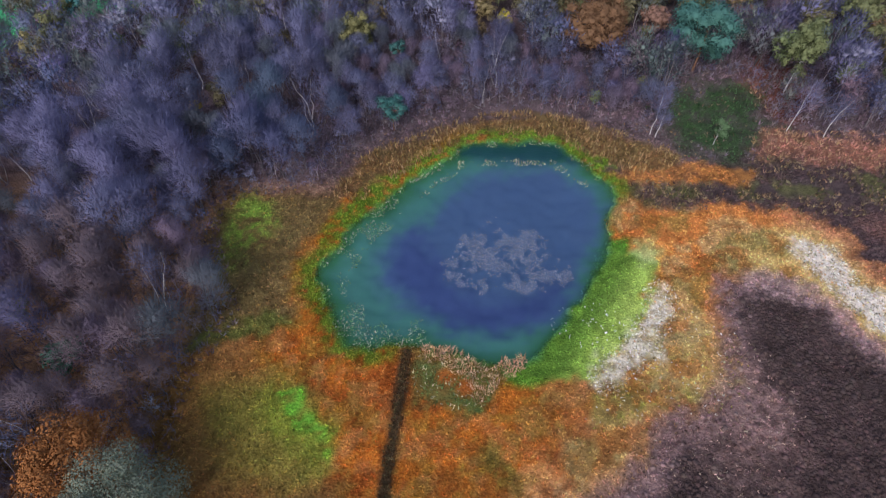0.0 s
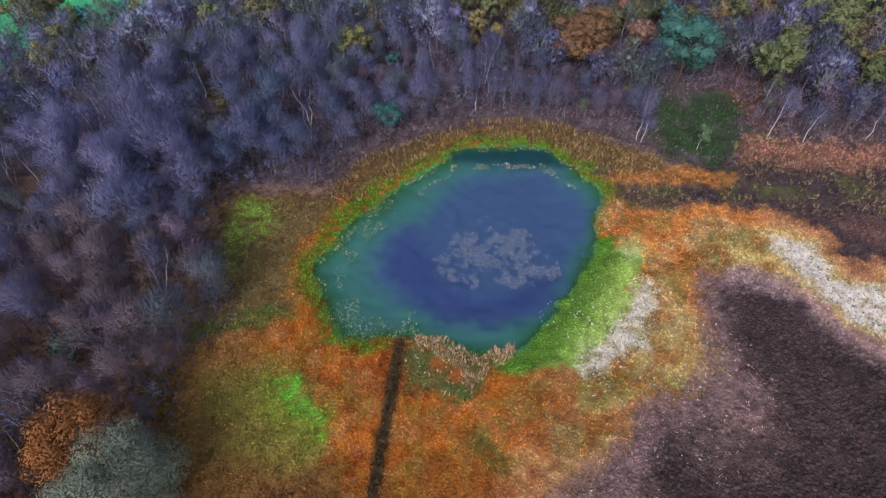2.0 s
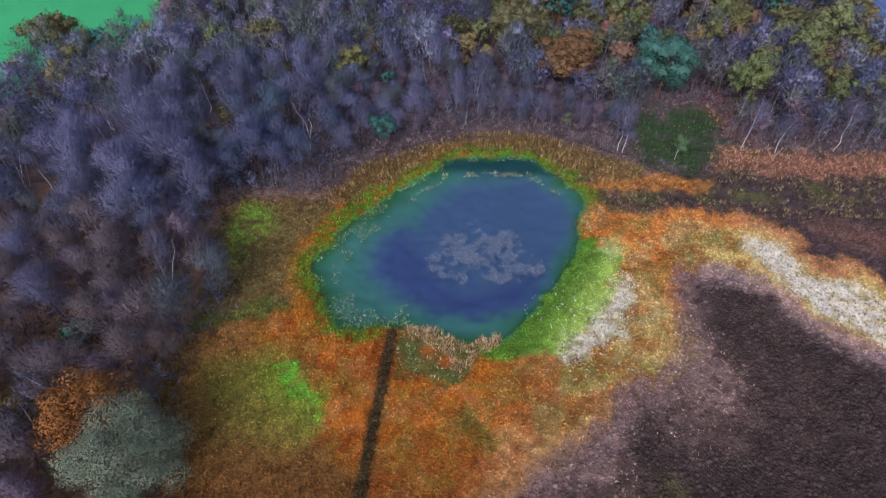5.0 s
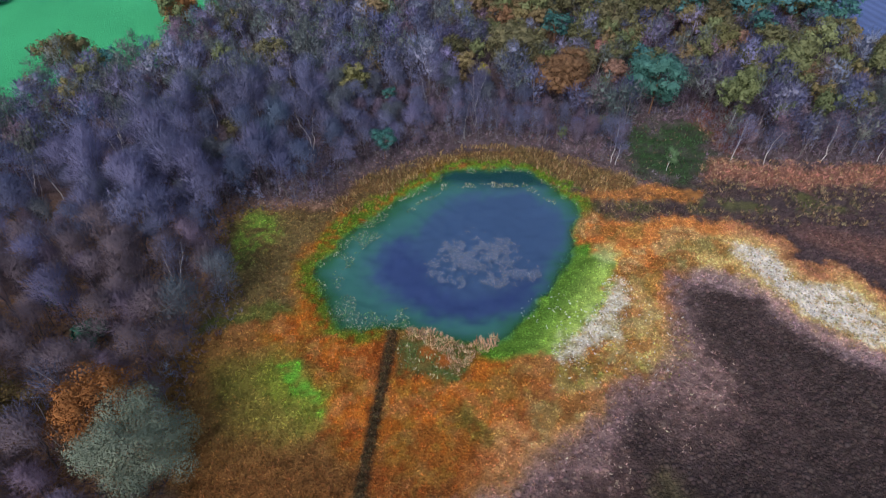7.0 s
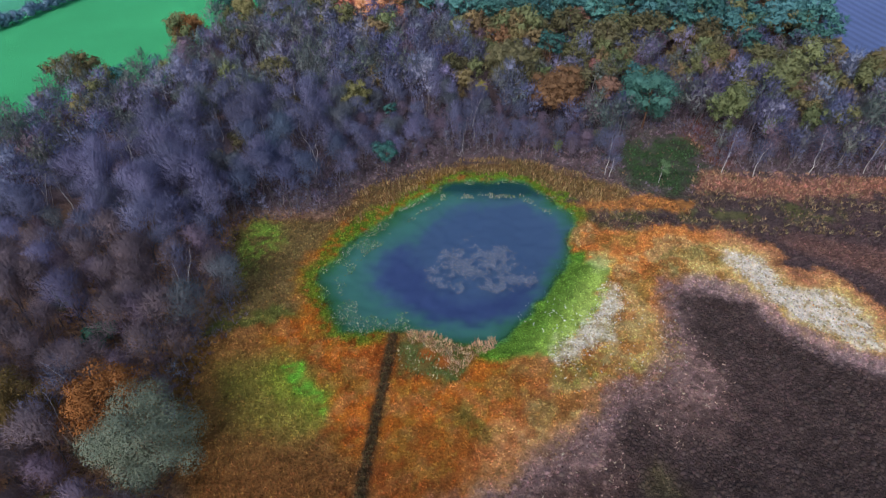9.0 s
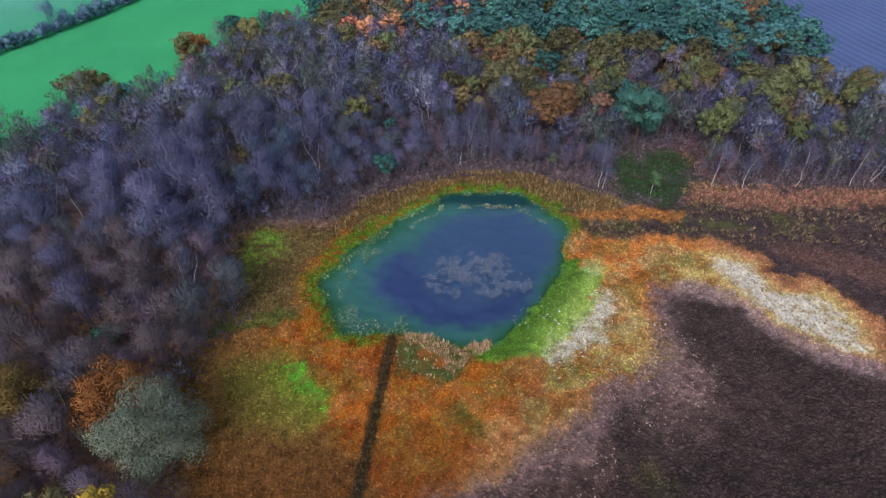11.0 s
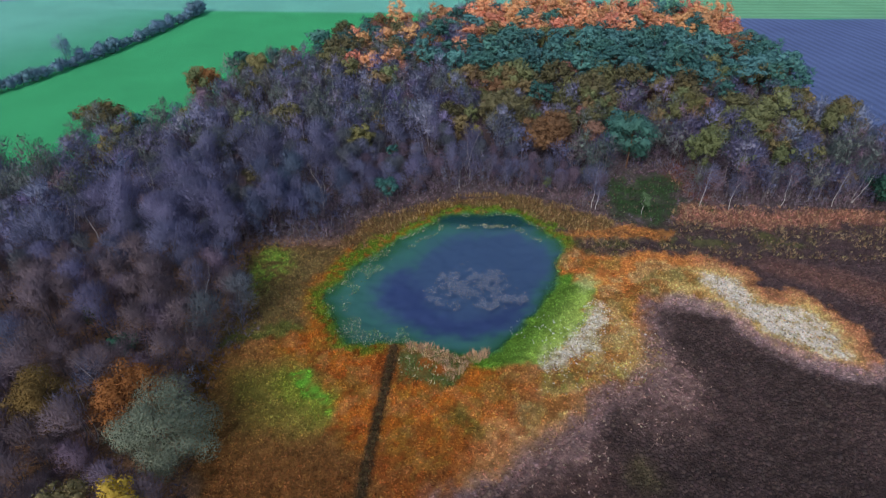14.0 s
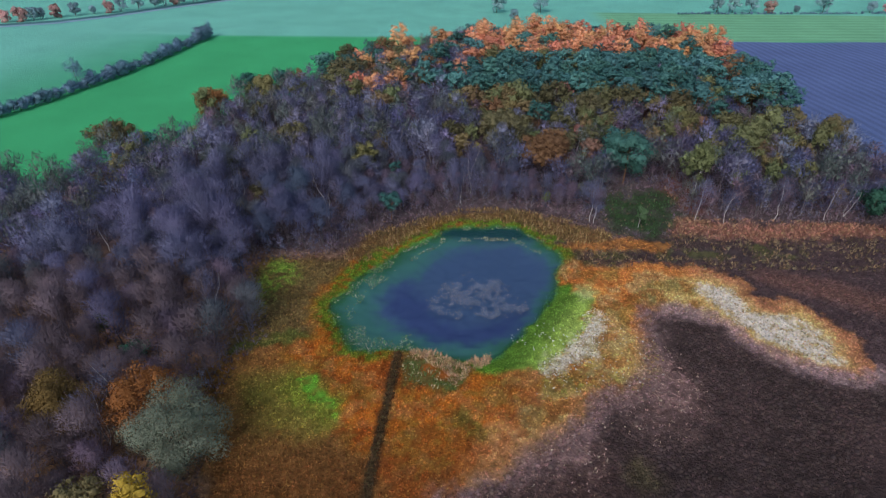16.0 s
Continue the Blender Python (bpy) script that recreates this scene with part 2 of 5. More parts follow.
    lay((0.48, 0.200, 0.065), soft(inside(wx, wy, ORANGE_E), 2.0) * soft(mid - 0.55, 0.12) * 0.7)
    lay((0.42, 0.230, 0.150), soft(inside(wx, wy, ORANGE_E), 2.0) * soft(x - 68, 5) * 0.65)
    lay((0.58, 0.425, 0.170), soft(inside(wx, wy, YELLOW_E), 2.4) * (0.7 + 0.5 * mid))
    lay((0.76, 0.700, 0.640), soft(inside(wx, wy, PALE_E) + 0.2, 2.0) * soft(0.9 * fine + 0.6 * mid - 0.64, 0.20) * 0.85)
    lay((0.62, 0.290, 0.085), soft(inside(wx, wy, ring([(38, 80), (50, 70), (49, 58), (42, 62), (38, 70)])), 3.0) * 0.8)
    lay((0.56, 0.405, 0.160), soft(inside(wx, wy, OLIVE_E) + 1.5, 2.5) * (0.6 + 0.5 * mid))
    lay((0.58, 0.320, 0.140), soft(inside(wx, wy, ring([(10, 30), (22, 40), (36, 46), (42, 44), (30, 38), (20, 28), (6, 18)])), 3.5) * 0.8)
    lay((0.30, 0.300, 0.070), soft(inside(wx, wy, ring([(22, 45), (36, 43), (40, 46), (34, 49), (26, 46)])), 2.0) * soft(fine - 0.45, 0.15) * 0.9)
    lay((0.17, 0.160, 0.035), soft(5 - np.hypot(wx - 9, wy - 36), 3.5) * soft(mid - 0.42, 0.1) * 0.8)
    lay((0.175, 0.075, 0.024), soft(d_fen, 1.8) * soft(25 - y, 8) * 0.7)
    east = soft(d_fen, 1.8) * soft(x - 17, 6)
    lay((0.42, 0.350, 0.170), east * soft(fbm(x, y, 6, 61) - 0.54, 0.05) * 0.55)
    lay((0.20, 0.185, 0.050), east * soft(fbm(x, y, 5, 62) - 0.56, 0.05) * 0.55)
    lay((0.33, 0.090, 0.020), soft(d_fen, 1.8) * soft(x + 13, 4) * soft(fbm(x, y, 4, 63) - 0.56, 0.05) * 0.5)
    d = inside(wx, wy, LAWN) + 3.0 * (mid - 0.5)
    lay((0.100, 0.230, 0.030), soft(d + 4, 1.0) * soft(pond(x, y) + 4.0 + 2 * (mid - 0.5), 1.2))
    lay((0.215, 0.400, 0.045), soft(d, 1.2))
    lay((0.440, 0.540, 0.140), soft(d, 1.5) * soft((x - 26) * 0.75 - (y - 60) * 0.45 + 4 * (mid - 0.5), 6.0) * 0.8)
    lay((0.055, 0.140, 0.020), soft(d, 1.2) * soft(24 + (y - 55) * 0.62 - x + 3 * (mid - 0.5), 3.5) * 0.7)
    lay((0.52, 0.460, 0.270), soft(inside(wx, wy, PALE_W) - 0.2, 1.4) * 0.8)
    lay((0.76, 0.715, 0.620), soft(inside(wx, wy, PALE_W) - 0.2, 1.8) * soft(fine + 0.5 * mid - 0.70, 0.18) * 0.75)
    lay((0.42, 0.500, 0.200), soft(2.6 - np.hypot(wx - 38, wy - 77), 1.4) * 0.8)

    # the heath
    d = inside(wx, wy, HEATH)
    lay((0.225, 0.148, 0.145), soft(d + 1.0, 2.2) * (0.5 + 0.5 * soft(fine + 0.5 * mid - 0.72, 0.15)))
    lay((0.380, 0.265, 0.260), soft(d + 2.8, 1.2) * soft(x - 56, 4) * soft(96 - x, 4) * 0.7)
    lay((0.070, 0.047, 0.044), soft(d - 1.5 - 2.0 * soft(60 - x, 6), 2.6))
    lay((0.250, 0.158, 0.142), soft(inside(wx, wy, PINK) + 1.0, 3.5) * (0.45 + 0.55 * soft(0.6 * fine + mid - 0.76, 0.22)) * 0.9)
    lay((0.092, 0.048, 0.036), soft(d, 3) * soft(20 - y + 0.35 * (x - 20), 7.0) * soft(34 - x, 10) * 0.85)
    lay((0.044, 0.033, 0.030), soft(d - 2, 3.0) * soft(big - 0.5, 0.1) * 0.45)
    lay((0.044, 0.031, 0.030), soft(d - 2, 3.0) * soft(25 - y, 9) * 0.6)
    lay((0.120, 0.110, 0.040), soft(2.6 - np.hypot(wx - 38, wy - 24), 2.5) * 0.35)

    # north-eastern strips along the wood
    lay((0.074, 0.054, 0.054), soft(inside(wx, wy, BRUSH), 1.6) * 0.9)
    lay((0.115, 0.120, 0.040), soft(inside(wx, wy, BRUSH), 2.0) * soft(mid - 0.52, 0.08) * 0.7)
    lay((0.40, 0.175, 0.050), soft(inside(wx, wy, ORANGE_N) + 2 * (mid - 0.5), 1.2) * (0.6 + 0.5 * fine))
    lay((0.290, 0.140, 0.095), soft(inside(wx, wy, BRACKEN) + 8 * (mid - 0.5), 2.5) * (0.35 + 0.9 * mid))
    lay((0.230, 0.075, 0.045), soft(inside(wx, wy, ring([(76, 140), (86, 150), (92, 140), (88, 128), (80, 118), (76, 126)])), 3) * 0.7)
    lay((0.036, 0.070, 0.027), soft(glade(x, y), 7.0) * (0.5 + 0.8 * fine))
    # reed belt and the wet green rim of the water
    lay((0.185, 0.110, 0.045), soft(inside(wx, wy, REED_FAR), 2.5) * 0.95)
    lay((0.130, 0.100, 0.040), soft(inside(wx, wy, REED_FAR), 2.0) * soft(mid - 0.5, 0.1) * 0.6)
    d_water = pond(x, y)
    north = soft(y - 84 - 0.25 * (x - 5), 6.0)
    west = soft(-8 - x + 4 * (mid - 0.5), 4)
    rim = soft(d_water + 1.3 + 2.4 * north + 2.0 * west + 2.6 * (mid - 0.5), 1.2)
    lay((0.120, 0.200, 0.022), rim * np.maximum(north, 0.9 * west) * soft(fine + 0.4 * mid - 0.58, 0.2))
    lay((0.330, 0.180, 0.020), soft(d_water + 5.0, 1.5) * (1 - rim) * soft(2.6 - abs(d_water + 4.2), 1.4) * soft(-x - 2 + 0.2 * (y - 90), 6) * north * 0.8)
    lay((0.060, 0.130, 0.040), soft(inside(wx, wy, POOL), 1.4) * (0.35 + 0.8 * fine))
    lay((0.400, 0.115, 0.025), (soft(1.5 - np.hypot(x + 0.3, y - 48.5), 0.6) + soft(1.5 - np.hypot(x - 2.8, y - 46.8), 0.6)) * 0.9)
    lay((0.070, 0.048, 0.026), soft(1.0 + 0.8 * (mid - 0.5) - bank_gap(x, y), 0.7) * soft(54 - y, 1.0) * 0.9)
    # the bed under the water; reflected sky is painted into its blues
    bed = soft(d_water - 0.3, 1.2)
    lay((0.080, 0.190, 0.030), soft(d_water + 0.6 + 1.2 * (fine - 0.5), 0.7) * 0.85)
    lay((0.075, 0.260, 0.110), bed)
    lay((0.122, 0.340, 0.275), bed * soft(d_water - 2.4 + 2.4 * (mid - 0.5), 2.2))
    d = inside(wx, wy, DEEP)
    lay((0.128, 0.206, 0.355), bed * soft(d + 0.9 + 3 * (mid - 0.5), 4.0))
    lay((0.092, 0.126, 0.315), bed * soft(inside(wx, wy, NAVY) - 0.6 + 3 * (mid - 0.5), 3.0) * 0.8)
    # dark reflection along the far shore, painted onto the bed
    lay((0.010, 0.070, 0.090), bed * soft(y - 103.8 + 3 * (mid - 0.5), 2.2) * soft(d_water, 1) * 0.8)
    vary = 1 + (1 - field) * (0.95 * fine - 0.475)
    col *= np.where(bed > 0.4, 1.0, vary)[..., None]
    return np.clip(col, 0.002, 0.95)


def ground_height(x, y):
    """Hummocks of the bog, flat fields, and the basin of the pond."""
    x, y = np.asarray(x, float), np.asarray(y, float)
    d = pond(x, y)
    near = soft(inside(x, y, RESERVE), 6)
    z = near * (0.30 * (fbm(x, y, 9, 31) - 0.5) + 0.8 * (fbm(x, y, 2.1, 32, 2) - 0.5)) + 0.25 * soft(-d - 1, 2.5) * near
    z = z - 0.55 * soft(d - 0.3, 1.2) - 1.6 * soft(d - 5, 6)
    return z + 0.5 * soft(0.8 - bank_gap(x, y), 0.5)


# ---- materials ----
def nodes_of(name):
    m = bpy.data.materials.new(name)
    m.use_nodes = True
    tree = m.node_tree
    return m, tree, tree.nodes["Principled BSDF"], lambda kind: tree.nodes.new(kind)


def mixed(tree, a, b, factor, mode='MULTIPLY'):
    n = tree.nodes.new("ShaderNodeMix")
    n.data_type, n.blend_type = 'RGBA', mode
    for slot, v in ((0, factor), (6, a), (7, b)):
        if hasattr(v, "is_output"):
            tree.links.new(v, n.inputs[slot])
        else:
            n.inputs[slot].default_value = v
    return n.outputs[2]


def spread(tree, source, lo, hi):
    n = tree.nodes.new("ShaderNodeMapRange")
    n.inputs[3].default_value, n.inputs[4].default_value = lo, hi
    tree.links.new(source, n.inputs[0])
    return n.outputs[0]


def grain(tree, scale, detail=4.0):
    where, n = tree.nodes.new("ShaderNodeTexCoord"), tree.nodes.new("ShaderNodeTexNoise")
    n.inputs["Scale"].default_value, n.inputs["Detail"].default_value = scale, detail
    tree.links.new(where.outputs["Object"], n.inputs["Vector"])
    return n.outputs["Fac"]


def plant_material(name, colour=None, rough=0.8, shift=0.05, value=(0.7, 1.3), grain_scale=1.5, vary=0.0):
    """Leaves, stems and bark: base colour (or the mesh's own tint), varied from thing to thing and in patches."""
    m, tree, bsdf, add = nodes_of(name)
    if colour is None:
        base = add("ShaderNodeAttribute")
        base.attribute_name = "tint"
        base = base.outputs["Color"]
    else:
        base = add("ShaderNodeRGB").outputs[0]
        base.default_value = (*colour, 1)
    info, hue = add("ShaderNodeObjectInfo"), add("ShaderNodeHueSaturation")
    tree.links.new(base, hue.inputs["Color"])
    tree.links.new(spread(tree, info.outputs["Random"], 0.5 - shift, 0.5 + shift), hue.inputs["Hue"])
    tone, own, mul = spread(tree, grain(tree, grain_scale), value[0], value[1]), add("ShaderNodeMath"), add("ShaderNodeMath")
    own.operation, own.inputs[1].default_value, mul.operation = 'FRACT', 0.0, 'MULTIPLY'
    shuffled = add("ShaderNodeMath")
    shuffled.operation, shuffled.inputs[1].default_value = 'MULTIPLY', 7.31
    tree.links.new(info.outputs["Random"], shuffled.inputs[0])
    tree.links.new(shuffled.outputs[0], own.inputs[0])
    tree.links.new(spread(tree, own.outputs[0], 1 - vary, 1 + vary), mul.inputs[0])
    tree.links.new(tone, mul.inputs[1])
    tree.links.new(mul.outputs[0], hue.inputs["Value"])
    tree.links.new(hue.outputs[0], bsdf.inputs["Base Color"])
    bsdf.inputs["Roughness"].default_value = rough
    bsdf.inputs["Specular IOR Level"].default_value = 0.08
    return m


def twig_material(name, colour, shift=0.03, vary=0.25):
    """Sprays of bare twigs too fine to stop all of the light."""
    return let_through(plant_material(name, [c * k for c, k in zip(colour, (1.22, 1.36, 1.54))] if colour else None, 0.85, shift, (0.75, 1.25), 0.4, vary), 0.35)


def let_through(m, amount):
    """Thin blades and twigs let part of the light through."""
    tree = m.node_tree
    bsdf, through_light, both = tree.nodes["Principled BSDF"], tree.nodes.new("ShaderNodeBsdfTranslucent"), tree.nodes.new("ShaderNodeMixShader")
    tree.links.new(bsdf.inputs["Base Color"].links[0].from_socket, through_light.inputs[0])
    both.inputs[0].default_value = amount
    tree.links.new(bsdf.outputs[0], both.inputs[1])
    tree.links.new(through_light.outputs[0], both.inputs[2])
    tree.links.new(both.outputs[0], tree.nodes["Material Output"].inputs[0])
    return m


def ground_material():
    m, tree, bsdf, add = nodes_of("bog_ground")
    base = add("ShaderNodeAttribute")
    base.attribute_name = "tint"
    # the soft mud under the water is smoother than the dry ground
    dry = add("ShaderNodeAttribute")
    dry.attribute_name = "dry"
    c = mixed(tree, base.outputs["Color"], spread_grey(tree, grain(tree, 2.2, 6), 0.55, 1.45), dry.outputs["Fac"])
    c = mixed(tree, c, spread_grey(tree, grain(tree, 7.0, 4), 0.35, 1.65), dry.outputs["Fac"])
    c = mixed(tree, c, spread_grey(tree, grain(tree, 0.035, 4), 0.80, 1.20), 1.0)
    # furrows of the ploughed land and mowing lines of the meadow
    for mask, turn, scale, lo in (("plough", -0.1, 0.6, 0.88), ("mown", 1.53, 0.32, 0.90)):
        where, turned, wave, amount = add("ShaderNodeTexCoord"), add("ShaderNodeMapping"), add("ShaderNodeTexWave"), add("ShaderNodeAttribute")
        turned.inputs["Rotation"].default_value = (0, 0, turn)
        wave.inputs["Scale"].default_value, wave.inputs["Distortion"].default_value, wave.inputs["Detail"].default_value = scale * 0.1, 4.0, 4
        wave.inputs["Detail Scale"].default_value = 0.4
        amount.attribute_name = mask
        tree.links.new(where.outputs["Object"], turned.inputs[0])
        tree.links.new(turned.outputs[0], wave.inputs[0])
        c = mixed(tree, c, spread_grey(tree, wave.outputs["Fac"], lo, 2 - lo), amount.outputs["Fac"])
    tree.links.new(c, bsdf.inputs["Base Color"])
    bsdf.inputs["Roughness"].default_value = 0.92
    bsdf.inputs["Specular IOR Level"].default_value = 0.04
    bump = add("ShaderNodeBump")
    bump.inputs["Strength"].default_value, bump.inputs["Distance"].default_value = 1.0, 0.5
    tree.links.new(grain(tree, 2.4, 6), bump.inputs["Height"])
    tree.links.new(dry.outputs["Fac"], bump.inputs["Strength"])
    tree.links.new(bump.outputs[0], bsdf.inputs["Normal"])
    return m


def spread_grey(tree, source, lo, hi):
    value, joined = spread(tree, source, lo, hi), tree.nodes.new("ShaderNodeCombineColor")
    for k in range(3):
        tree.links.new(value, joined.inputs[k])
    return joined.outputs[0]


def water_material():
    m, tree, bsdf, add = nodes_of("pond_water")
    tree.nodes.remove(bsdf)
    clear, gloss, both, fres, bump = add("ShaderNodeBsdfTransparent"), add("ShaderNodeBsdfGlossy"), add("ShaderNodeMixShader"), add("ShaderNodeFresnel"), add("ShaderNodeBump")
    clear.inputs[0].default_value = (0.88, 0.94, 0.97, 1)
    gloss.inputs["Roughness"].default_value = 0.06
    fres.inputs["IOR"].default_value = 1.33
    bump.inputs["Strength"].default_value, bump.inputs["Distance"].default_value = 0.15, 0.05
    tree.links.new(grain(tree, 1.2, 3), bump.inputs["Height"])
    tree.links.new(bump.outputs[0], gloss.inputs["Normal"])
    tree.links.new(fres.outputs[0], both.inputs[0])
    tree.links.new(clear.outputs[0], both.inputs[1])
    tree.links.new(gloss.outputs[0], both.inputs[2])
    tree.links.new(both.outputs[0], tree.nodes["Material Output"].inputs[0])
    return m


M_GROUND, M_WATER = ground_material(), water_material()
M_TINT = let_through(plant_material("dry_plants", None, 0.85, 0.0, (0.75, 1.3), 3.0), 0.15)
M_HEATHER = plant_material("heather", None, 0.9, 0.0, (0.6, 1.4), 6.0)
M_BIRCH_BARK = plant_material("birch_bark", (0.66, 0.64, 0.62), 0.7, 0.01, (0.55, 1.15), 4.0)
M_GREY_BARK = plant_material("grey_birch_bark", (0.140, 0.122, 0.128), 0.8, 0.01, (0.5, 1.4), 1.2)
M_DARK_BARK = plant_material("dark_bark", (0.085, 0.062, 0.055), 0.9, 0.01, (0.6, 1.3), 4.0)
M_PINE_BARK = plant_material("pine_bark", (0.19, 0.105, 0.070), 0.9, 0.01, (0.6, 1.3), 4.0)
M_TWIGS = twig_material("bare_birch_twigs", (0.168, 0.155, 0.220), 0.02)
M_TWIGS_PALE = twig_material("pale_bare_twigs", (0.180, 0.166, 0.232), 0.012, 0.2)
M_TWIGS_BROWN = twig_material("reddish_bare_twigs", (0.200, 0.140, 0.165))
M_TWIGS_OLIVE = twig_material("lichen_green_twigs", (0.148, 0.148, 0.150), 0.02)
M_TWIGS_DARK = twig_material("dark_blue_grey_twigs", (0.105, 0.115, 0.160))
M_TWIGS_WARM = twig_material("warm_brown_twigs", (0.195, 0.138, 0.138), 0.015)
M_TWIGS_FAR = twig_material("far_bare_twigs", None, 0.0, 0.0)


# ---- mesh building ----
def mesh_of(name, verts, tris, material, tint=None, smooth=False, quads=None, normals=None):
    """One mesh from arrays of corners and triangles (or quads); normals round off the shading of sprays and leaf clumps."""
    faces = tris if quads is None else quads
    verts, faces = np.asarray(verts, np.float32), np.asarray(faces, np.int32)
    k = faces.shape[1]
    me = bpy.data.meshes.new(name)
    me.vertices.add(len(verts))
    me.vertices.foreach_set("co", verts.ravel())
    me.loops.add(faces.size)
    me.loops.foreach_set("vertex_index", faces.ravel())
    me.polygons.add(len(faces))
    me.polygons.foreach_set("loop_start", np.arange(0, faces.size, k, dtype=np.int32))
    if smooth:
        me.polygons.foreach_set("use_smooth", np.ones(len(faces), bool))
    if tint is not None:
        a = me.attributes.new("tint", 'FLOAT_COLOR', 'POINT')
        a.data.foreach_set("color", np.concatenate([np.asarray(tint, np.float32), np.ones((len(verts), 1), np.float32)], 1).ravel())
    me.materials.append(material)
    me.update(calc_edges=True)
    if normals is not None:
        me.normals_split_custom_set_from_vertices(np.asarray(normals, np.float32))
    return me


def outward(v, n):
    """Triangles (count, 3 corners, xyz), each turned so that its front looks along n."""
    back = (np.cross(v[:, 1] - v[:, 0], v[:, 2] - v[:, 0]) * n).sum(1) < 0
    v[back] = v[back][:, (0, 2, 1)]
    return v


class Pile:
    """Gathers triangles for one mesh."""

    def __init__(self):
        self.v, self.f, self.s, self.n = [], [], [], 0

    def put(self, v, f, shade=None):
        self.v.append(np.asarray(v, float))
        self.f.append(np.asarray(f, int) + self.n)
        self.s.append(np.zeros((len(v), 3)) if shade is None else shade)
        self.n += len(v)

    def tube(self, line, radii, sides=5):
        line = np.asarray(line, float)
        k, ang = len(line), np.arange(sides) * 2 * np.pi / sides
        rings = []
        for i in range(k):
            d = line[min(i + 1, k - 1)] - line[max(i - 1, 0)]
            d = d / (np.linalg.norm(d) + 1e-9)
            u = np.cross(d, (0.31, 0.95, 0.05))
            u /= np.linalg.norm(u) + 1e-9
            w = np.cross(d, u)
            rings.append(line[i] + radii[i] * (np.cos(ang)[:, None] * u + np.sin(ang)[:, None] * w))
        f = []
        for i in range(k - 1):
            for j in range(sides):
                a, b, c, e = i * sides + j, i * sides + (j + 1) % sides, (i + 1) * sides + j, (i + 1) * sides + (j + 1) % sides
                f += [(a, b, e), (a, e, c)]
        self.put(np.concatenate(rings), f)

    def slivers(self, base, way, length, width, rng, face=None, shade=None):
        """Thin pointed twigs or blades, turned any way or facing outwards."""
        n = len(base)
        side = np.cross(way, rng.normal(size=(n, 3)) if face is None else face + 0.35 * rng.normal(size=(n, 3)))
        side /= np.linalg.norm(side, axis=1)[:, None] + 1e-9
        w, l = np.broadcast_to(width, (n,))[:, None] / 2, np.broadcast_to(length, (n,))[:, None]
        v = np.stack([base - side * w, base + side * w, base + way * l], 1)
        if shade is not None:
            v, shade = outward(v, shade), np.repeat(unit(shade), 3, 0)
        self.put(v.reshape(-1, 3), np.arange(3 * n).reshape(-1, 3), shade)

    def leaves(self, centre, normal, size, rng, slim=0.55, shade=None):
        """Small leaf sprays: kite shapes lying across their normal."""
        n = len(centre)
        u = np.cross(normal, rng.normal(size=(n, 3)))
        u /= np.linalg.norm(u, axis=1)[:, None] + 1e-9
        w = np.cross(normal, u)
        s = np.broadcast_to(size, (n,))[:, None]
        v = np.stack([centre - u * s, centre + w * s * slim + normal * s * 0.15, centre + u * s, centre - w * s * slim + normal * s * 0.15], 1).reshape(-1, 3)
        i = 4 * np.arange(n)[:, None]
        self.put(v, np.concatenate([i + (0, 2, 1), i + (0, 3, 2)]), None if shade is None else np.repeat(unit(shade), 4, 0))

    def hearts(self, c, r, shape, rng, heart, wide, lift=0.45):
        """The thick of each lobe, where leaves or twigs overlap past telling apart: a small lumpy knot inside it."""
        g = (1 + 5 ** 0.5) / 2
        ico = unit(np.array([(-1, g, 0), (1, g, 0), (-1, -g, 0), (1, -g, 0), (0, -1, g), (0, 1, g), (0, -1, -g), (0, 1, -g), (g, 0, -1), (g, 0, 1), (-g, 0, -1), (-g, 0, 1)]))
        near = ((ico[:, None] * ico[None]).sum(2) > 0.4) & ~np.eye(12, dtype=bool)
        tri = np.array([(i, j, k) for i in range(12) for j in range(i) for k in range(j) if near[i, j] and near[j, k] and near[i, k]])
        back = (np.cross(ico[tri[:, 1]] - ico[tri[:, 0]], ico[tri[:, 2]] - ico[tri[:, 0]]) * ico[tri[:, 0]]).sum(1) < 0
        tri[back] = tri[back][:, (0, 2, 1)]
        n = len(c)
        v = c[:, None] + ico[None] * shape * r[:, None, None] * rng.uniform(0.6, 1.25, (n, 12, 1))
        shade = unit(0.75 * ico[None] + lift * unit((v - heart) / wide))
        self.put(v.reshape(-1, 3), (tri[None] + 12 * np.arange(n)[:, None, None]).reshape(-1, 3), shade.reshape(-1, 3))

    def arrays(self):
        return np.concatenate(self.v), np.concatenate(self.f)

    def mesh(self, name, material, tint=None, smooth=False):
        v, f = self.arrays()
        shade = np.concatenate(self.s)
        return mesh_of(name, v, f, material, tint, smooth, None, shade if shade.any() else None)


def unit(v):
    return v / (np.linalg.norm(v, axis=-1, keepdims=True) + 1e-9)


def part(name, data, parent, label=""):
    ob = new(name, data)
    ob.parent = parent
    return tagged(ob, label)


# ---- ground: one sheet to the horizon ----
def spaced(lo, hi, step, far):
    """Lines that lie close together over the bog and open out towards the horizon."""
    inner, out, s, p = np.arange(lo, hi + step / 2, step), [], step, hi
    while p < far:
        s = min(s * 1.09, 4.0) if p < hi + 380 else s * 1.25
        p += s
        out.append(p)
    return np.concatenate([lo + hi - np.array(out[::-1]), inner, out])


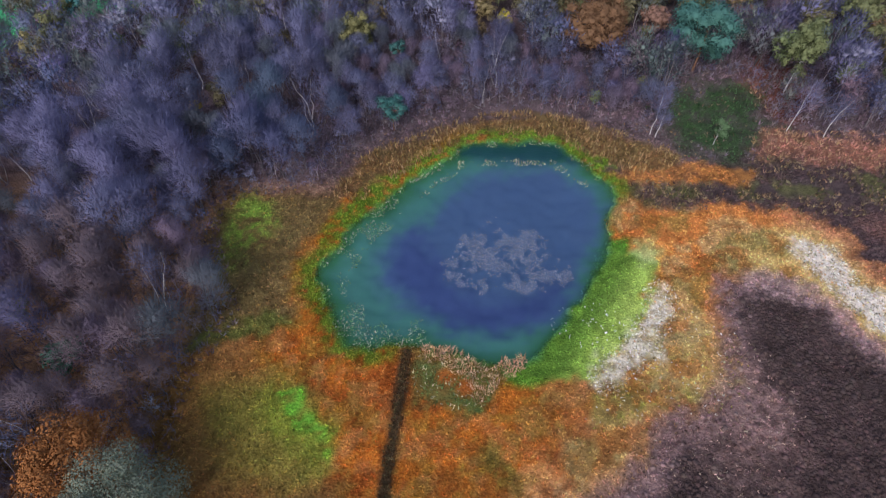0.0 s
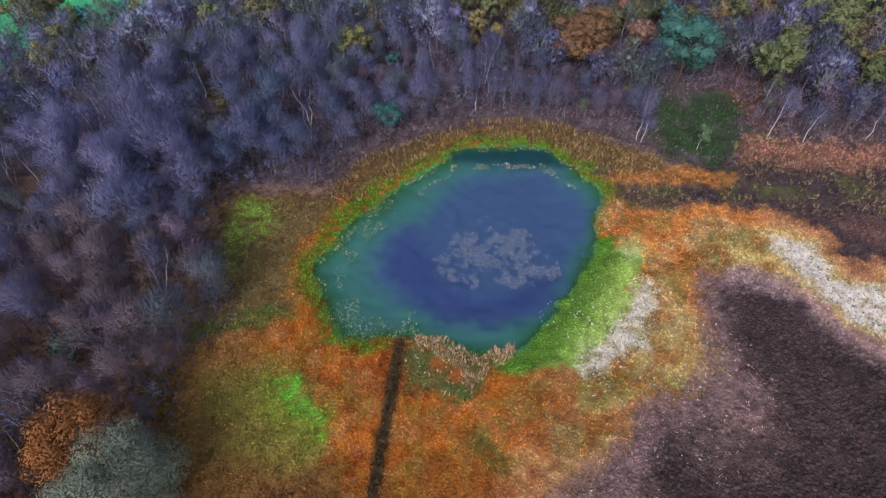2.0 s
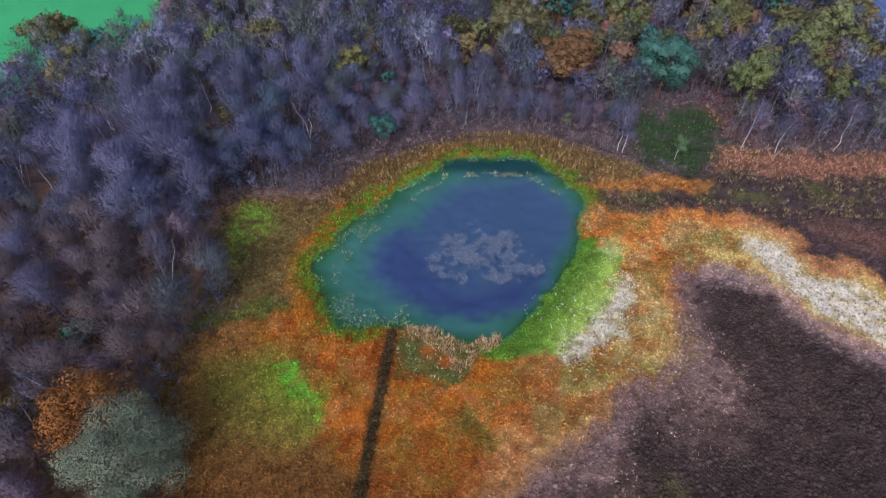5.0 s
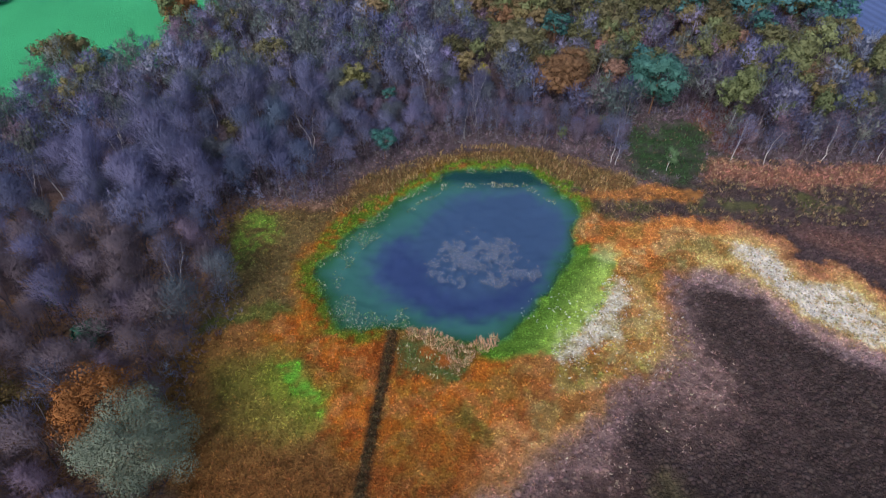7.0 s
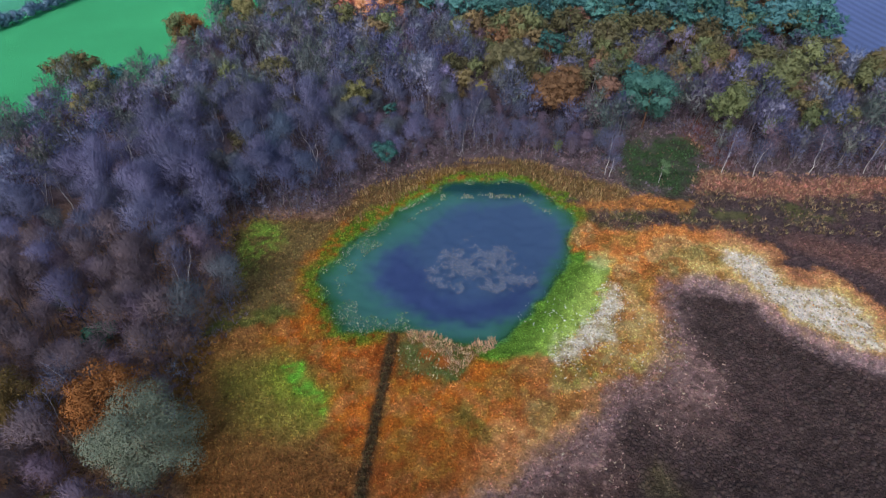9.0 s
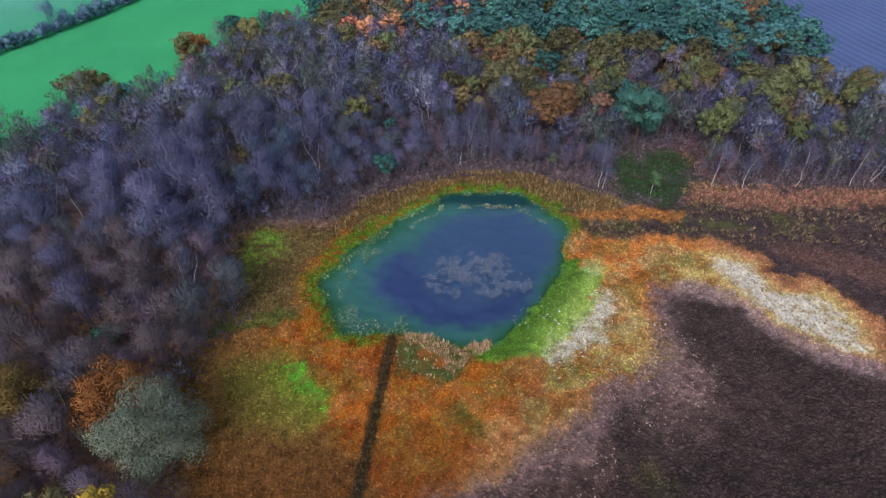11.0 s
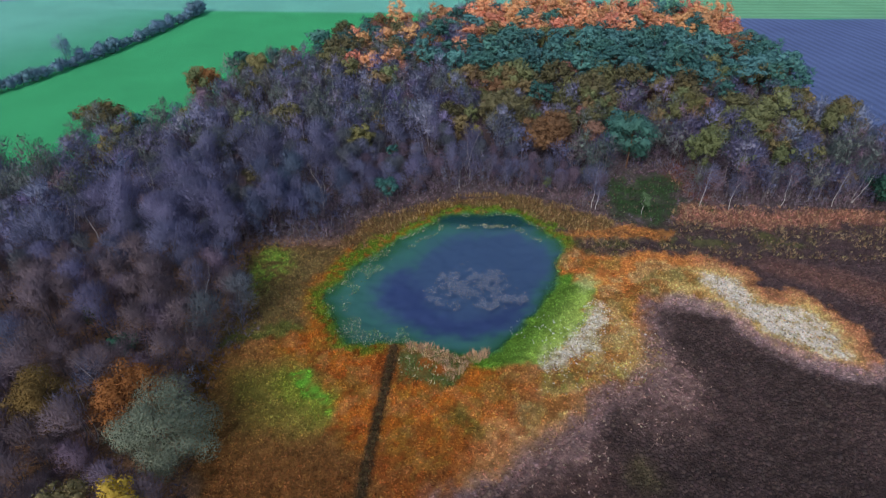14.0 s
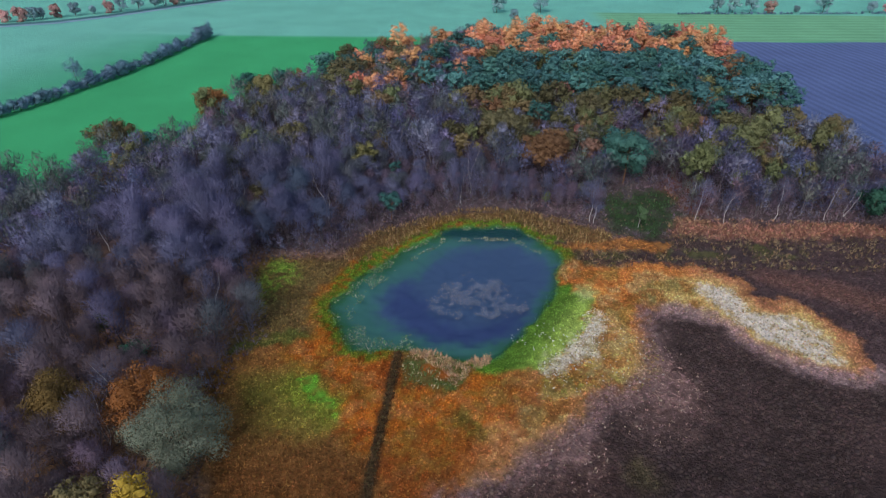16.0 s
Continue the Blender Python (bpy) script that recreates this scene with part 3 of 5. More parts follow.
def build_ground():
    xs, ys = spaced(-62.0, 126.0, 0.7, 2600.0), spaced(-2.0, 138.0, 0.7, 2600.0)
    nx, ny = len(xs), len(ys)
    gx, gy = np.meshgrid(xs, ys)
    x, y = gx.ravel(), gy.ravel()
    verts = np.stack([x, y, ground_height(x, y)], 1)
    i = (np.arange(ny - 1)[:, None] * nx + np.arange(nx - 1)[None, :]).ravel()
    # shade between the tussocks of the fen, painted into the ground colour
    gap_shade = 1 - 0.10 * soft(inside(x, y, FEN), 2.0) * soft(-pond(x, y) - 1.5, 1.0)
    me = mesh_of("ground", verts, None, M_GROUND, zone_colour(x, y) * gap_shade[:, None], True, np.stack([i, i + 1, i + nx + 1, i + nx], 1))
    field = soft(-inside(x, y, RESERVE), 1.0)
    top = 366 + 0.05 * (x - 197)
    for name, mask in (("dry", 1 - 0.9 * soft(pond(x, y) - 0.6, 1.0)), ("plough", soft(x - 152, 3) * soft(top - y, 1.2) * soft(y - 60, 30) * field), ("mown", soft(x - 120, 10) * soft(y - top - 1, 1.2) * soft(470 - y, 2.0))):
        me.attributes.new(name, 'FLOAT', 'POINT').data.foreach_set("value", mask.astype(np.float32))
    tagged(new("ground", me), "bog and heath ground with rust-orange grass, green moss and brown heather", "ground", kind="structure")


def build_water():
    edge = WATER
    centre = edge.mean(0)
    outer = centre + (edge - centre) * 1.12
    n = len(outer)
    verts = np.concatenate([[(centre[0], centre[1], -0.16)], np.c_[outer, np.full(n, -0.16)]])
    k = np.arange(n)
    me = mesh_of("water", verts, np.stack([np.zeros(n, int), 1 + (k + 1) % n, 1 + k], 1), M_WATER)
    tagged(new("water", me), "still dark blue pond water with teal shallows", "water", kind="structure")


build_ground()
build_water()


# ---- trees ----
def stem_line(h, lean, rng, k=8, wobble=0.02):
    t = np.linspace(0, 1, k)
    off = np.cumsum(rng.normal(size=(k, 2)) * wobble * h / 2, 0)
    off -= off[0]
    return np.c_[off[:, 0] + lean[0] * h * t ** 1.2, off[:, 1] + lean[1] * h * t ** 1.2, h * t - 0.25 * (t == 0)]


def along(line, t):
    p = t * (len(line) - 1)
    i = min(int(p), len(line) - 2)
    return line[i] + (line[i + 1] - line[i]) * (p - i)


def bare_tree(rng, h=14.0, lean=(0, 0), limbs=14, twigs=1250, wide=0.27, width=0.085, low=0.25, thick=0.15, lobes=15, stems=1, puff=1.0, sides=5, crook=0.03, long=0.9, core=0):
    """Trunk and bare crown of a birch or the like: limbs that end in puffs of fine twigs."""
    trunk, crown, lines = Pile(), Pile(), []
    for s in range(stems):
        ln = (lean[0] + (rng.normal() * 0.12 if stems > 1 else 0), lean[1] + (rng.normal() * 0.12 if stems > 1 else 0))
        line = stem_line(h * 0.93 * (1 - 0.1 * s), ln, rng, 7, crook)
        trunk.tube(line, thick * (1 - 0.25 * s) * (1 - np.linspace(0, 0.9, len(line))), sides)
        lines.append(line)
    mid, tall, reach = h * (1 + low) / 2, h * (1 - low) / 2, h * wide
    d = unit(rng.normal(size=(lobes, 3)) + np.array([0, 0, 0.25]))
    d[0] = (0, 0, 1)
    c = d * rng.uniform(0.45, 0.8, lobes)[:, None] * np.array([reach, reach, tall]) + np.array([0, 0, mid])
    c[:, :2] += np.array(lean) * h * ((c[:, 2:3] / h) ** 1.2)
    r = h * puff * rng.uniform(0.10, 0.175, lobes)
    for i in range(limbs):
        line, tip = lines[i % stems], c[i % lobes]
        start = along(line, np.clip((tip[2] / h) * rng.uniform(0.5, 0.75), 0.12, 0.9))
        crown.tube(np.linspace(start, tip, 3) + rng.normal(size=(3, 3)) * 0.1, thick * 0.34 * np.array([1, 0.6, 0.2]), 3)
    # fine twigs that fan up and out, thickest towards the rim of each puff
    pick = rng.choice(lobes, twigs, p=r ** 2.4 / (r ** 2.4).sum())
    out = unit(rng.normal(size=(twigs, 3)) + np.array([0, 0, 0.25]))
    base = c[pick] + out * (r[pick] * rng.uniform(0.1, 0.95, twigs) ** 0.6)[:, None] * np.array([1, 1, 0.95])
    root, size = np.array([lean[0] * h * 0.3, lean[1] * h * 0.3, h * low * 0.8]), np.array([reach, reach, tall])
    fan = unit(base - root)
    way = unit(0.75 * fan + 0.25 * out + rng.normal(size=(twigs, 3)) * 0.42 + np.array([0, 0, 0.1]))
    heart = np.array([lean[0] * h * 0.5, lean[1] * h * 0.5, mid - 0.3 * tall])
    shade = 0.45 * out + 0.8 * unit((base - heart) / size) + np.array([0, 0, 0.2])
    crown.slivers(base, way, long * rng.uniform(0.6, 1.5, twigs) * (h / 13), width * rng.uniform(0.6, 1.3, twigs), rng, out + np.array([0, 0, 0.3]), shade)
    if core:
        crown.hearts(c, r * core, np.array([1, 1, 0.9]), rng, heart, size, 0.65)
    return trunk, crown, c


def lobes_of(rng, h, radius, low, count, flat, lobe=0.31):
    """Centres and sizes of the lobes that make up a leafy crown."""
    mid, tall = (h + low) / 2, (h - low) / 2
    d = unit(rng.normal(size=(count, 3)) + np.array([0, 0, 0.35]))
    r = rng.uniform(0.36, 0.88, count)[:, None]
    c = d * r * np.array([radius, radius, tall]) + np.array([0, 0, mid])
    size = radius * lobe * rng.uniform(0.7, 1.3, count)
    return c, size, np.array([1, 1, flat])


def leafy_tree(rng, h, radius, low, lobes=26, leaves=1000, size=0.42, flat=0.75, thick=0.32, lean=(0, 0), ragged=0.12, turn=0.4, lobe=0.31, core=0.52):
    trunk, crown = Pile(), Pile()
    line = stem_line(h * 0.86, lean, rng, wobble=0.015)
    trunk.tube(line, thick * (1 - np.linspace(0, 0.88, len(line))), 6)
    c, r, shape = lobes_of(rng, h, radius, low, lobes, flat, lobe)
    for i in range(min(lobes, 16)):
        start = along(line, rng.uniform(0.3, 0.8))
        start[2] = min(start[2], c[i][2] - 0.3)
        ln = np.linspace(start, c[i], 3) + rng.normal(size=(3, 3)) * 0.12
        trunk.tube(ln, thick * 0.35 * np.array([1, 0.6, 0.15]), 3)
    pick = rng.choice(lobes, leaves, p=r ** 2 / (r ** 2).sum())
    d = unit(rng.normal(size=(leaves, 3)) + np.array([0, 0, 0.25]))
    at = c[pick] + d * shape * (r[pick] * (1 + rng.normal(size=leaves) * ragged) * rng.uniform(0.8, 1.03, leaves))[:, None]
    heart, wide = np.array([0, 0, (h + low) / 2 - 0.2 * (h - low)]), np.array([radius, radius, (h - low) / 2])
    face = unit(d + rng.normal(size=(leaves, 3)) * turn)
    crown.leaves(at, face, size * rng.uniform(0.6, 1.3, leaves), rng, 0.55, 0.75 * d + 0.45 * unit((at - heart) / wide) + 0.3 * face)
    if core:
        crown.hearts(c, core * r, shape, rng, heart, wide)
    return trunk, crown


def thing_of(name, label, category, trunk_mesh, crown_mesh, group, more=()):
    """An Empty at the foot with trunk and crown under it."""
    root = new(name)
    root.empty_display_size = 0.5
    part("trunk", trunk_mesh, root)
    part("crown", crown_mesh, root)
    for n, me in more:
        part(n, me, root)
    return tagged(root, label, category, group)


def place(x, y, turn=0.0, size=1.0, sink=0.1):
    z = float(ground_height(np.array([x]), np.array([y]))[0])
    return pose(x, y, z - sink, 0, 0, turn) @ Matrix.Scale(size, 4)


def put_thing(master, x, y, turn, size):
    ob = copy_thing(master, place(x, y, turn, size))
    ob.scale = (size, size, size)
    return ob


HOME = []


def master(name, label, category, piles, mats, group):
    """The first of a kind, which later finds its own place in the wood."""
    tm, cm = piles[0].mesh(name + "_trunk", mats[0], None, True), piles[1].mesh(name + "_crown", mats[1])
    root = thing_of(name, label, category, tm, cm, group)
    HOME.append(root)
    return root


def leaf_material(name, colour, shift=0.02):
    return let_through(plant_material(name, [1.24 * c for c in colour], 0.7, shift, (0.65, 1.35), 0.9, 0.28), 0.15)


M_OAK = leaf_material("russet_oak_leaves", (0.190, 0.110, 0.058), 0.006)
M_OAK_OLIVE = leaf_material("olive_brown_oak_leaves", (0.122, 0.116, 0.060))
M_OCHRE = leaf_material("ochre_leaves", (0.190, 0.146, 0.074), 0.025)
M_OLIVE = leaf_material("olive_birch_leaves", (0.150, 0.166, 0.078), 0.03)
M_OLIVE_OCHRE = leaf_material("olive_ochre_leaves", (0.190, 0.172, 0.078))
M_ORANGE = leaf_material("brown_orange_oak_leaves", (0.212, 0.086, 0.030), 0.004)
M_YELLOW = leaf_material("yellow_leaves", (0.430, 0.330, 0.050))
M_REDDISH = leaf_material("dull_red_leaves", (0.250, 0.135, 0.110))
M_PINE = leaf_material("blue_green_pine_needles", (0.076, 0.190, 0.180), 0.03)
M_PINE_LIGHT = leaf_material("grey_green_pine_needles", (0.075, 0.190, 0.168), 0.015)
M_PINE_DARK = leaf_material("dark_pine_needles", (0.050, 0.135, 0.128), 0.02)
M_DARK_GREEN = leaf_material("dark_green_leaves", (0.036, 0.100, 0.066), 0.02)
M_LARCH = leaf_material("orange_larch_needles", (0.560, 0.270, 0.150), 0.026)
M_WILLOW = leaf_material("grey_green_willow_leaves", (0.150, 0.172, 0.124), 0.008)

G_BIRCH, G_PINE, G_LARCH, G_LEAF = "bare birches of the wood", "pines of the wood", "larches of the wood", "leafy trees of the wood"


def rng_of(k):
    return np.random.default_rng(1000 + k)


# bare birches: six shapes
BIRCHES = []
for k, (h, lean, wide, stems, crown_mat, label) in enumerate((
        (14.0, (0.03, 0.0), 0.27, 1, M_TWIGS, "bare birch with a grey-white trunk and purplish twigs"),
        (12.5, (-0.06, 0.03), 0.29, 2, M_TWIGS, "bare twin-stemmed birch with purplish twigs"),
        (15.0, (0.10, -0.04), 0.24, 2, M_TWIGS_PALE, "tall bare birch with a pale twiggy crown"),
        (11.5, (0.0, 0.06), 0.31, 2, M_TWIGS_BROWN, "low bare birch with reddish brown twigs"),
        (13.0, (0.10, -0.03), 0.28, 1, M_TWIGS_OLIVE, "bare leaning birch with lichen-green twigs"),
        (13.5, (-0.03, -0.05), 0.30, 3, M_TWIGS_PALE, "bare many-stemmed birch with a wide lavender crown"),
        (13.0, (0.04, 0.02), 0.30, 2, M_TWIGS_DARK, "dark blue-grey bare tree at the wood's edge"),
        (12.5, (0.03, 0.03), 0.30, 2, M_TWIGS_WARM, "bare birch with warm brown twigs near the fen"),
        (15.5, (0.10, -0.02), 0.25, 3, M_TWIGS_PALE, "tall birch with white forked stems and thin pale twigs"))):
    if k == 8:
        tr, cr, _ = bare_tree(rng_of(k), h, lean, 14, 420, wide, 0.085, 0.5, 0.10, lobes=14, stems=stems, puff=1.1, crook=0.05, core=0)
    else:
        tr, cr, _ = bare_tree(rng_of(k), h, lean, 12, 2500, wide, 0.080, 0.22, lobes=11, stems=stems, puff=1.15)
    BIRCHES.append(master("birch_tree", label, "birch", (tr, cr), (M_BIRCH_BARK if k == 8 else M_GREY_BARK, crown_mat), G_BIRCH))

OAKS = [master("oak_tree", lab, "oak", leafy_tree(rng_of(20 + k), h, r, low, 38, 1500, 0.36, turn=0.28, lobe=0.26), (M_DARK_BARK, mat), G_LEAF)
        for k, (h, r, low, mat, lab) in enumerate((
            (14.0, 6.0, 3.5, M_OAK, "round oak with russet brown autumn leaves"),
            (14.0, 5.5, 3.0, M_OAK_OLIVE, "oak with dull olive brown leaves"),
            (11.0, 4.2, 2.5, M_OCHRE, "small oak with ochre autumn leaves"),
            (11.5, 3.8, 2.5, M_REDDISH, "slender tree with dull red autumn leaves")))]
OLIVES = [master("leafy_birch", lab, "birch", leafy_tree(rng_of(30 + k), h, r, low, 22, 850, 0.34, 1.0, 0.17, lean, 0.16, turn=0.28), (M_GREY_BARK, mat), G_LEAF)
          for k, (h, r, low, lean, mat, lab) in enumerate((
              (13.5, 3.8, 1.8, (0.03, 0), M_OLIVE, "birch still in olive green leaf"),
              (12.0, 3.4, 1.4, (-0.04, 0.02), M_OCHRE, "birch with thin ochre leaves"),
              (9.0, 2.4, 2.0, (0, 0), M_YELLOW, "small birch with bright yellow leaves")))]
PINES = [master("pine_tree", lab, "pine", leafy_tree(rng_of(40 + k), h, r, low, 24, 560, 0.42, 0.62, 0.24, ragged=0.12, turn=0.3, lobe=0.29), (M_PINE_BARK, mat), G_PINE)
         for k, (h, r, low, mat, lab) in enumerate((
             (17.0, 4.8, 8.5, M_PINE, "tall Scots pine with tufted blue-green needles"),
             (15.0, 5.2, 7.5, M_PINE, "broad Scots pine with blue-green needles"),
             (16.0, 4.6, 7.0, M_PINE_DARK, "dark green pine in the thick of the wood")))]
LARCHES = [master("larch_tree", "larch with glowing orange autumn needles", "larch", leafy_tree(rng_of(50 + k), h, r, 4.0, 28, 640, 0.46, 0.6, 0.22, ragged=0.16, turn=0.3), (M_PINE_BARK, M_LARCH), G_LARCH)
           for k, (h, r) in enumerate(((17.5, 5.2), (16.0, 5.6), (18.5, 4.8)))]

# ---- single trees that stand out ----
TAKEN = []          # feet and reach of trees already standing
USED = set()


def stand(m, x, y, turn=0.0, size=1.0, reach=3.0, label=""):
    TAKEN.append((x, y, reach))
    if m in USED or m not in HOME:
        ob = put_thing(m, x, y, turn, size)
    else:
        USED.add(m)
        m.matrix_basis = place(x, y, turn, size)
        ob = m
    if label:
        ob["label"] = label
    return ob


def special(name, label, category, piles, mats, x, y, turn=0.0, group="", reach=3.0):
    tm, cm = piles[0].mesh(name + "_trunk", mats[0], None, True), piles[1].mesh(name + "_crown", mats[1])
    root = thing_of(name, label, category, tm, cm, group)
    root.matrix_basis = place(x, y, turn)
    TAKEN.append((x, y, reach))
    return root


special("oak_tree", "broad russet oak rising above the bare birches", "oak", leafy_tree(rng_of(60), 17.5, 10.4, 2.5, 110, 12000, 0.25, ragged=0.08, turn=0.3, lobe=0.20), (M_DARK_BARK, M_OAK), 37, 146, 0, G_LEAF, 9.5)
special("oak_tree", "tall dull olive oak with brown top", "oak", leafy_tree(rng_of(61), 18.0, 9.2, 3.0, 80, 8000, 0.27, ragged=0.10, turn=0.3, lobe=0.22), (M_DARK_BARK, M_OAK_OLIVE), 21, 164, 0, G_LEAF, 8)
special("pine_tree", "large grey-green pine with rounded tufted crown beside the glade", "pine", leafy_tree(rng_of(62), 19.5, 10.3, 4.0, 44, 9500, 0.27, 0.8, ragged=0.06, turn=0.3, lobe=0.27), (M_PINE_BARK, M_PINE_LIGHT), 63, 141, 0, G_PINE, 10)
special("pine_tree", "small blue-green pine at the edge of the pond", "pine", leafy_tree(rng_of(63), 9.0, 4.4, 4.2, 16, 2600, 0.17, 0.6, 0.16, ragged=0.08, turn=0.3, lobe=0.3), (M_PINE_BARK, leaf_material("small_pine_needles", (0.042, 0.118, 0.112))), -14, 112, 0, G_PINE)
special("willow_tree", "large round grey-green willow at the edge of the fen", "willow", leafy_tree(rng_of(64), 16.0, 8.8, 0.0, 64, 40000, 0.13, 0.95, 0.3, ragged=0.14, turn=0.35, lobe=0.25, core=0), (M_DARK_BARK, M_WILLOW), -41.5, 23.6, 0, G_LEAF, 8)
special("oak_tree", "orange oak behind the grey-green willow", "oak", leafy_tree(rng_of(65), 16.0, 7.2, 1.0, 70, 15000, 0.185, ragged=0.14, turn=0.4, lobe=0.22, core=0), (M_DARK_BARK, M_ORANGE), -49, 30, 0, G_LEAF, 6)
special("oak_tree", "ochre oak with a green lower crown in the wood", "oak", leafy_tree(rng_of(66), 15.5, 7.2, 1.0, 70, 15000, 0.165, ragged=0.14, turn=0.4, lobe=0.22, core=0), (M_DARK_BARK, leaf_material("olive_ochre_oak_leaves", (0.138, 0.096, 0.034))), -64, 29, 0, G_LEAF, 6)
special("maple_tree", "bright yellow maple at the wood's edge", "maple", leafy_tree(rng_of(67), 14.0, 4.6, 3.0, 34, 4000, 0.22), (M_DARK_BARK, M_YELLOW), -42.5, 10.5, 0, G_LEAF)
special("birch_tree", "birch with thin ochre leaves beside the yellow maple", "birch", leafy_tree(rng_of(68), 13.0, 4.0, 3.0, 28, 2600, 0.20, ragged=0.25), (M_BIRCH_BARK, M_OCHRE), -51, 11, 0, G_LEAF)
special("birch_tree", "olive yellow birch with a drooping crown", "birch", leafy_tree(rng_of(69), 20.0, 4.6, 4.0, 46, 5200, 0.27, 1.2, 0.2, (0.05, 0), 0.15, lobe=0.27), (M_BIRCH_BARK, leaf_material("yellow_olive_birch_leaves", (0.180, 0.198, 0.090))), 84, 132, 0, G_LEAF, 6)
special("holly_tree", "dark green holly between bare birches", "holly", leafy_tree(rng_of(70), 8.0, 3.4, 0.6, 20, 900, 0.36), (M_DARK_BARK, M_DARK_GREEN), -89, 106, 0, G_LEAF)
special("fir_tree", "dark green fir at the wood's corner", "fir", leafy_tree(rng_of(71), 12.0, 6.0, 0.8, 30, 1700, 0.42), (M_DARK_BARK, M_DARK_GREEN), 132, 117, 0, G_LEAF)
special("yew_tree", "dark blue-green yew at the field's edge", "yew", leafy_tree(rng_of(74), 15.0, 6.5, 1.0, 36, 1800, 0.42), (M_DARK_BARK, M_PINE_DARK), -89, 221, 0, G_LEAF, 4)
special("yew_tree", "dark blue-green yew beside another at the field", "yew", leafy_tree(rng_of(75), 14.0, 6.0, 1.0, 36, 1700, 0.42), (M_DARK_BARK, M_PINE_DARK), -77, 232, 0, G_LEAF, 4)
special("holly_tree", "dark green holly under the oaks", "holly", leafy_tree(rng_of(72), 6.5, 4.0, 0.5, 20, 900, 0.36), (M_DARK_BARK, M_DARK_GREEN), -62, 49, 0, G_LEAF)
special("sapling", "small pale birch sapling standing in the green glade", "birch", leafy_tree(rng_of(73), 7.5, 2.0, 2.2, 16, 1500, 0.16, 1.2, 0.08, (0.03, 0), 0.2), (M_BIRCH_BARK, leaf_material("pale_sapling_leaves", (0.135, 0.215, 0.105))), 60, 110, 0, G_LEAF)
for k, (x, y, h, q, mat, lab) in enumerate(((-121, 158, 14.0, 9.0, M_OLIVE_OCHRE, "broad olive ochre tree at the field's edge"), (-97, 195, 15.5, 8.0, leaf_material("brown_ochre_leaves", (0.270, 0.150, 0.050)), "broad orange oak at the field's edge"),
                                            (149, 172, 14.5, 8.5, M_OLIVE_OCHRE, "broad ochre tree beside the ploughed field"), (116, 163, 16.0, 7.2, M_OLIVE, "large olive tree behind the bare birches"),
                                            (92, 172, 16.0, 6.5, M_OLIVE_OCHRE, "olive ochre tree behind the bare edge"), (-80, 214, 15.0, 7.0, M_OLIVE_OCHRE, "ochre tree near the dark yews"),
                                            (-26, 143, 13.0, 5.4, M_OLIVE_OCHRE, "round ochre oak standing above bare birches"))):
    special("oak_tree", lab, "oak", leafy_tree(rng_of(120 + k), h, q, 2.0, 60, 5200, 0.33, 0.9, 0.3, ragged=0.10, turn=0.35, lobe=0.23), (M_DARK_BARK, mat), x, y, 0, G_LEAF, q * 0.75)
for x, y, kind, size, lab in ((53, 153, 3, 1.1, "tree with dull red leaves beside the russet oak"), (7, 160, 2, 1.0, "oak with thin ochre leaves"), (13, 155, "y", 1.0, "small bright yellow tree among oaks"),
                              (-15, 138, "d", 0.55, "small dark green pine among bare birches"),
                              (-54, 116, 1, 0.8, "dark olive oak among bare birches"), (-103, 152, "d", 0.8, "dark blue-green pine near the field"), (-65, 213, 1, 1.0, "dull olive oak near the field"), (-72, 56, "o0", 0.6, "small dark green birch in the bare wood"), (-61, 115, "y", 0.6, "small yellow birch among bare trees"), (-90, 158, "o0", 0.95, "olive green birch in the bare wood"), (-87, 136, "o0", 0.8, "thin olive birch in the bare wood"), (-77, 132, "o0", 0.7, "small olive birch in the bare wood"), (-74, 147, 2, 0.85, "small orange oak among birches"), 
                                                            (37, 183, "o1", 1.1, ""), (66, 185, 2, 1.0, ""), (80, 178, "o1", 1.1, ""), (20, 190, 0, 1.0, ""), (49, 146, "o0", 0.75, "low green leafy tree beside the russet oak"),
                              (-72, 241, 0, 0.8, ""), (3, 168, 1, 0.9, ""), (30, 172, 1, 1.0, ""), (106, 152, "o0", 1.3, ""), (124, 172, "o0", 1.4, ""), (136, 158, "o0", 1.2, ""), (128, 150, "o1", 1.0, ""), (46, 128, "o0", 0.45, "tiny yellow-topped birch by the oak"),
                              (34, 123, "o0", 0.42, "thin sapling with pale yellow leaves"), (-42, 287, "d", 1.0, "tall dark pine at the far edge")):
    m = OAKS[kind] if isinstance(kind, int) else OLIVES[2] if kind == "y" else PINES[2] if kind == "d" else OLIVES[int(kind[1])]
    stand(m, x, y, (x * 37 + y * 11) % 360, size, 4.0 * size, lab)
for x, y, size in ((-59, 23, 0.62), (-66, 20, 0.7), (-44.5, 37, 0.5), (-57, 16, 0.6), (-63, 12, 0.7), (-70, 27, 0.8), (-47, 17, 0.45)):
    stand(BIRCHES[7], x, y, x * 31 % 360, size, 2.0, "low bare tree with reddish twigs beside the oaks")
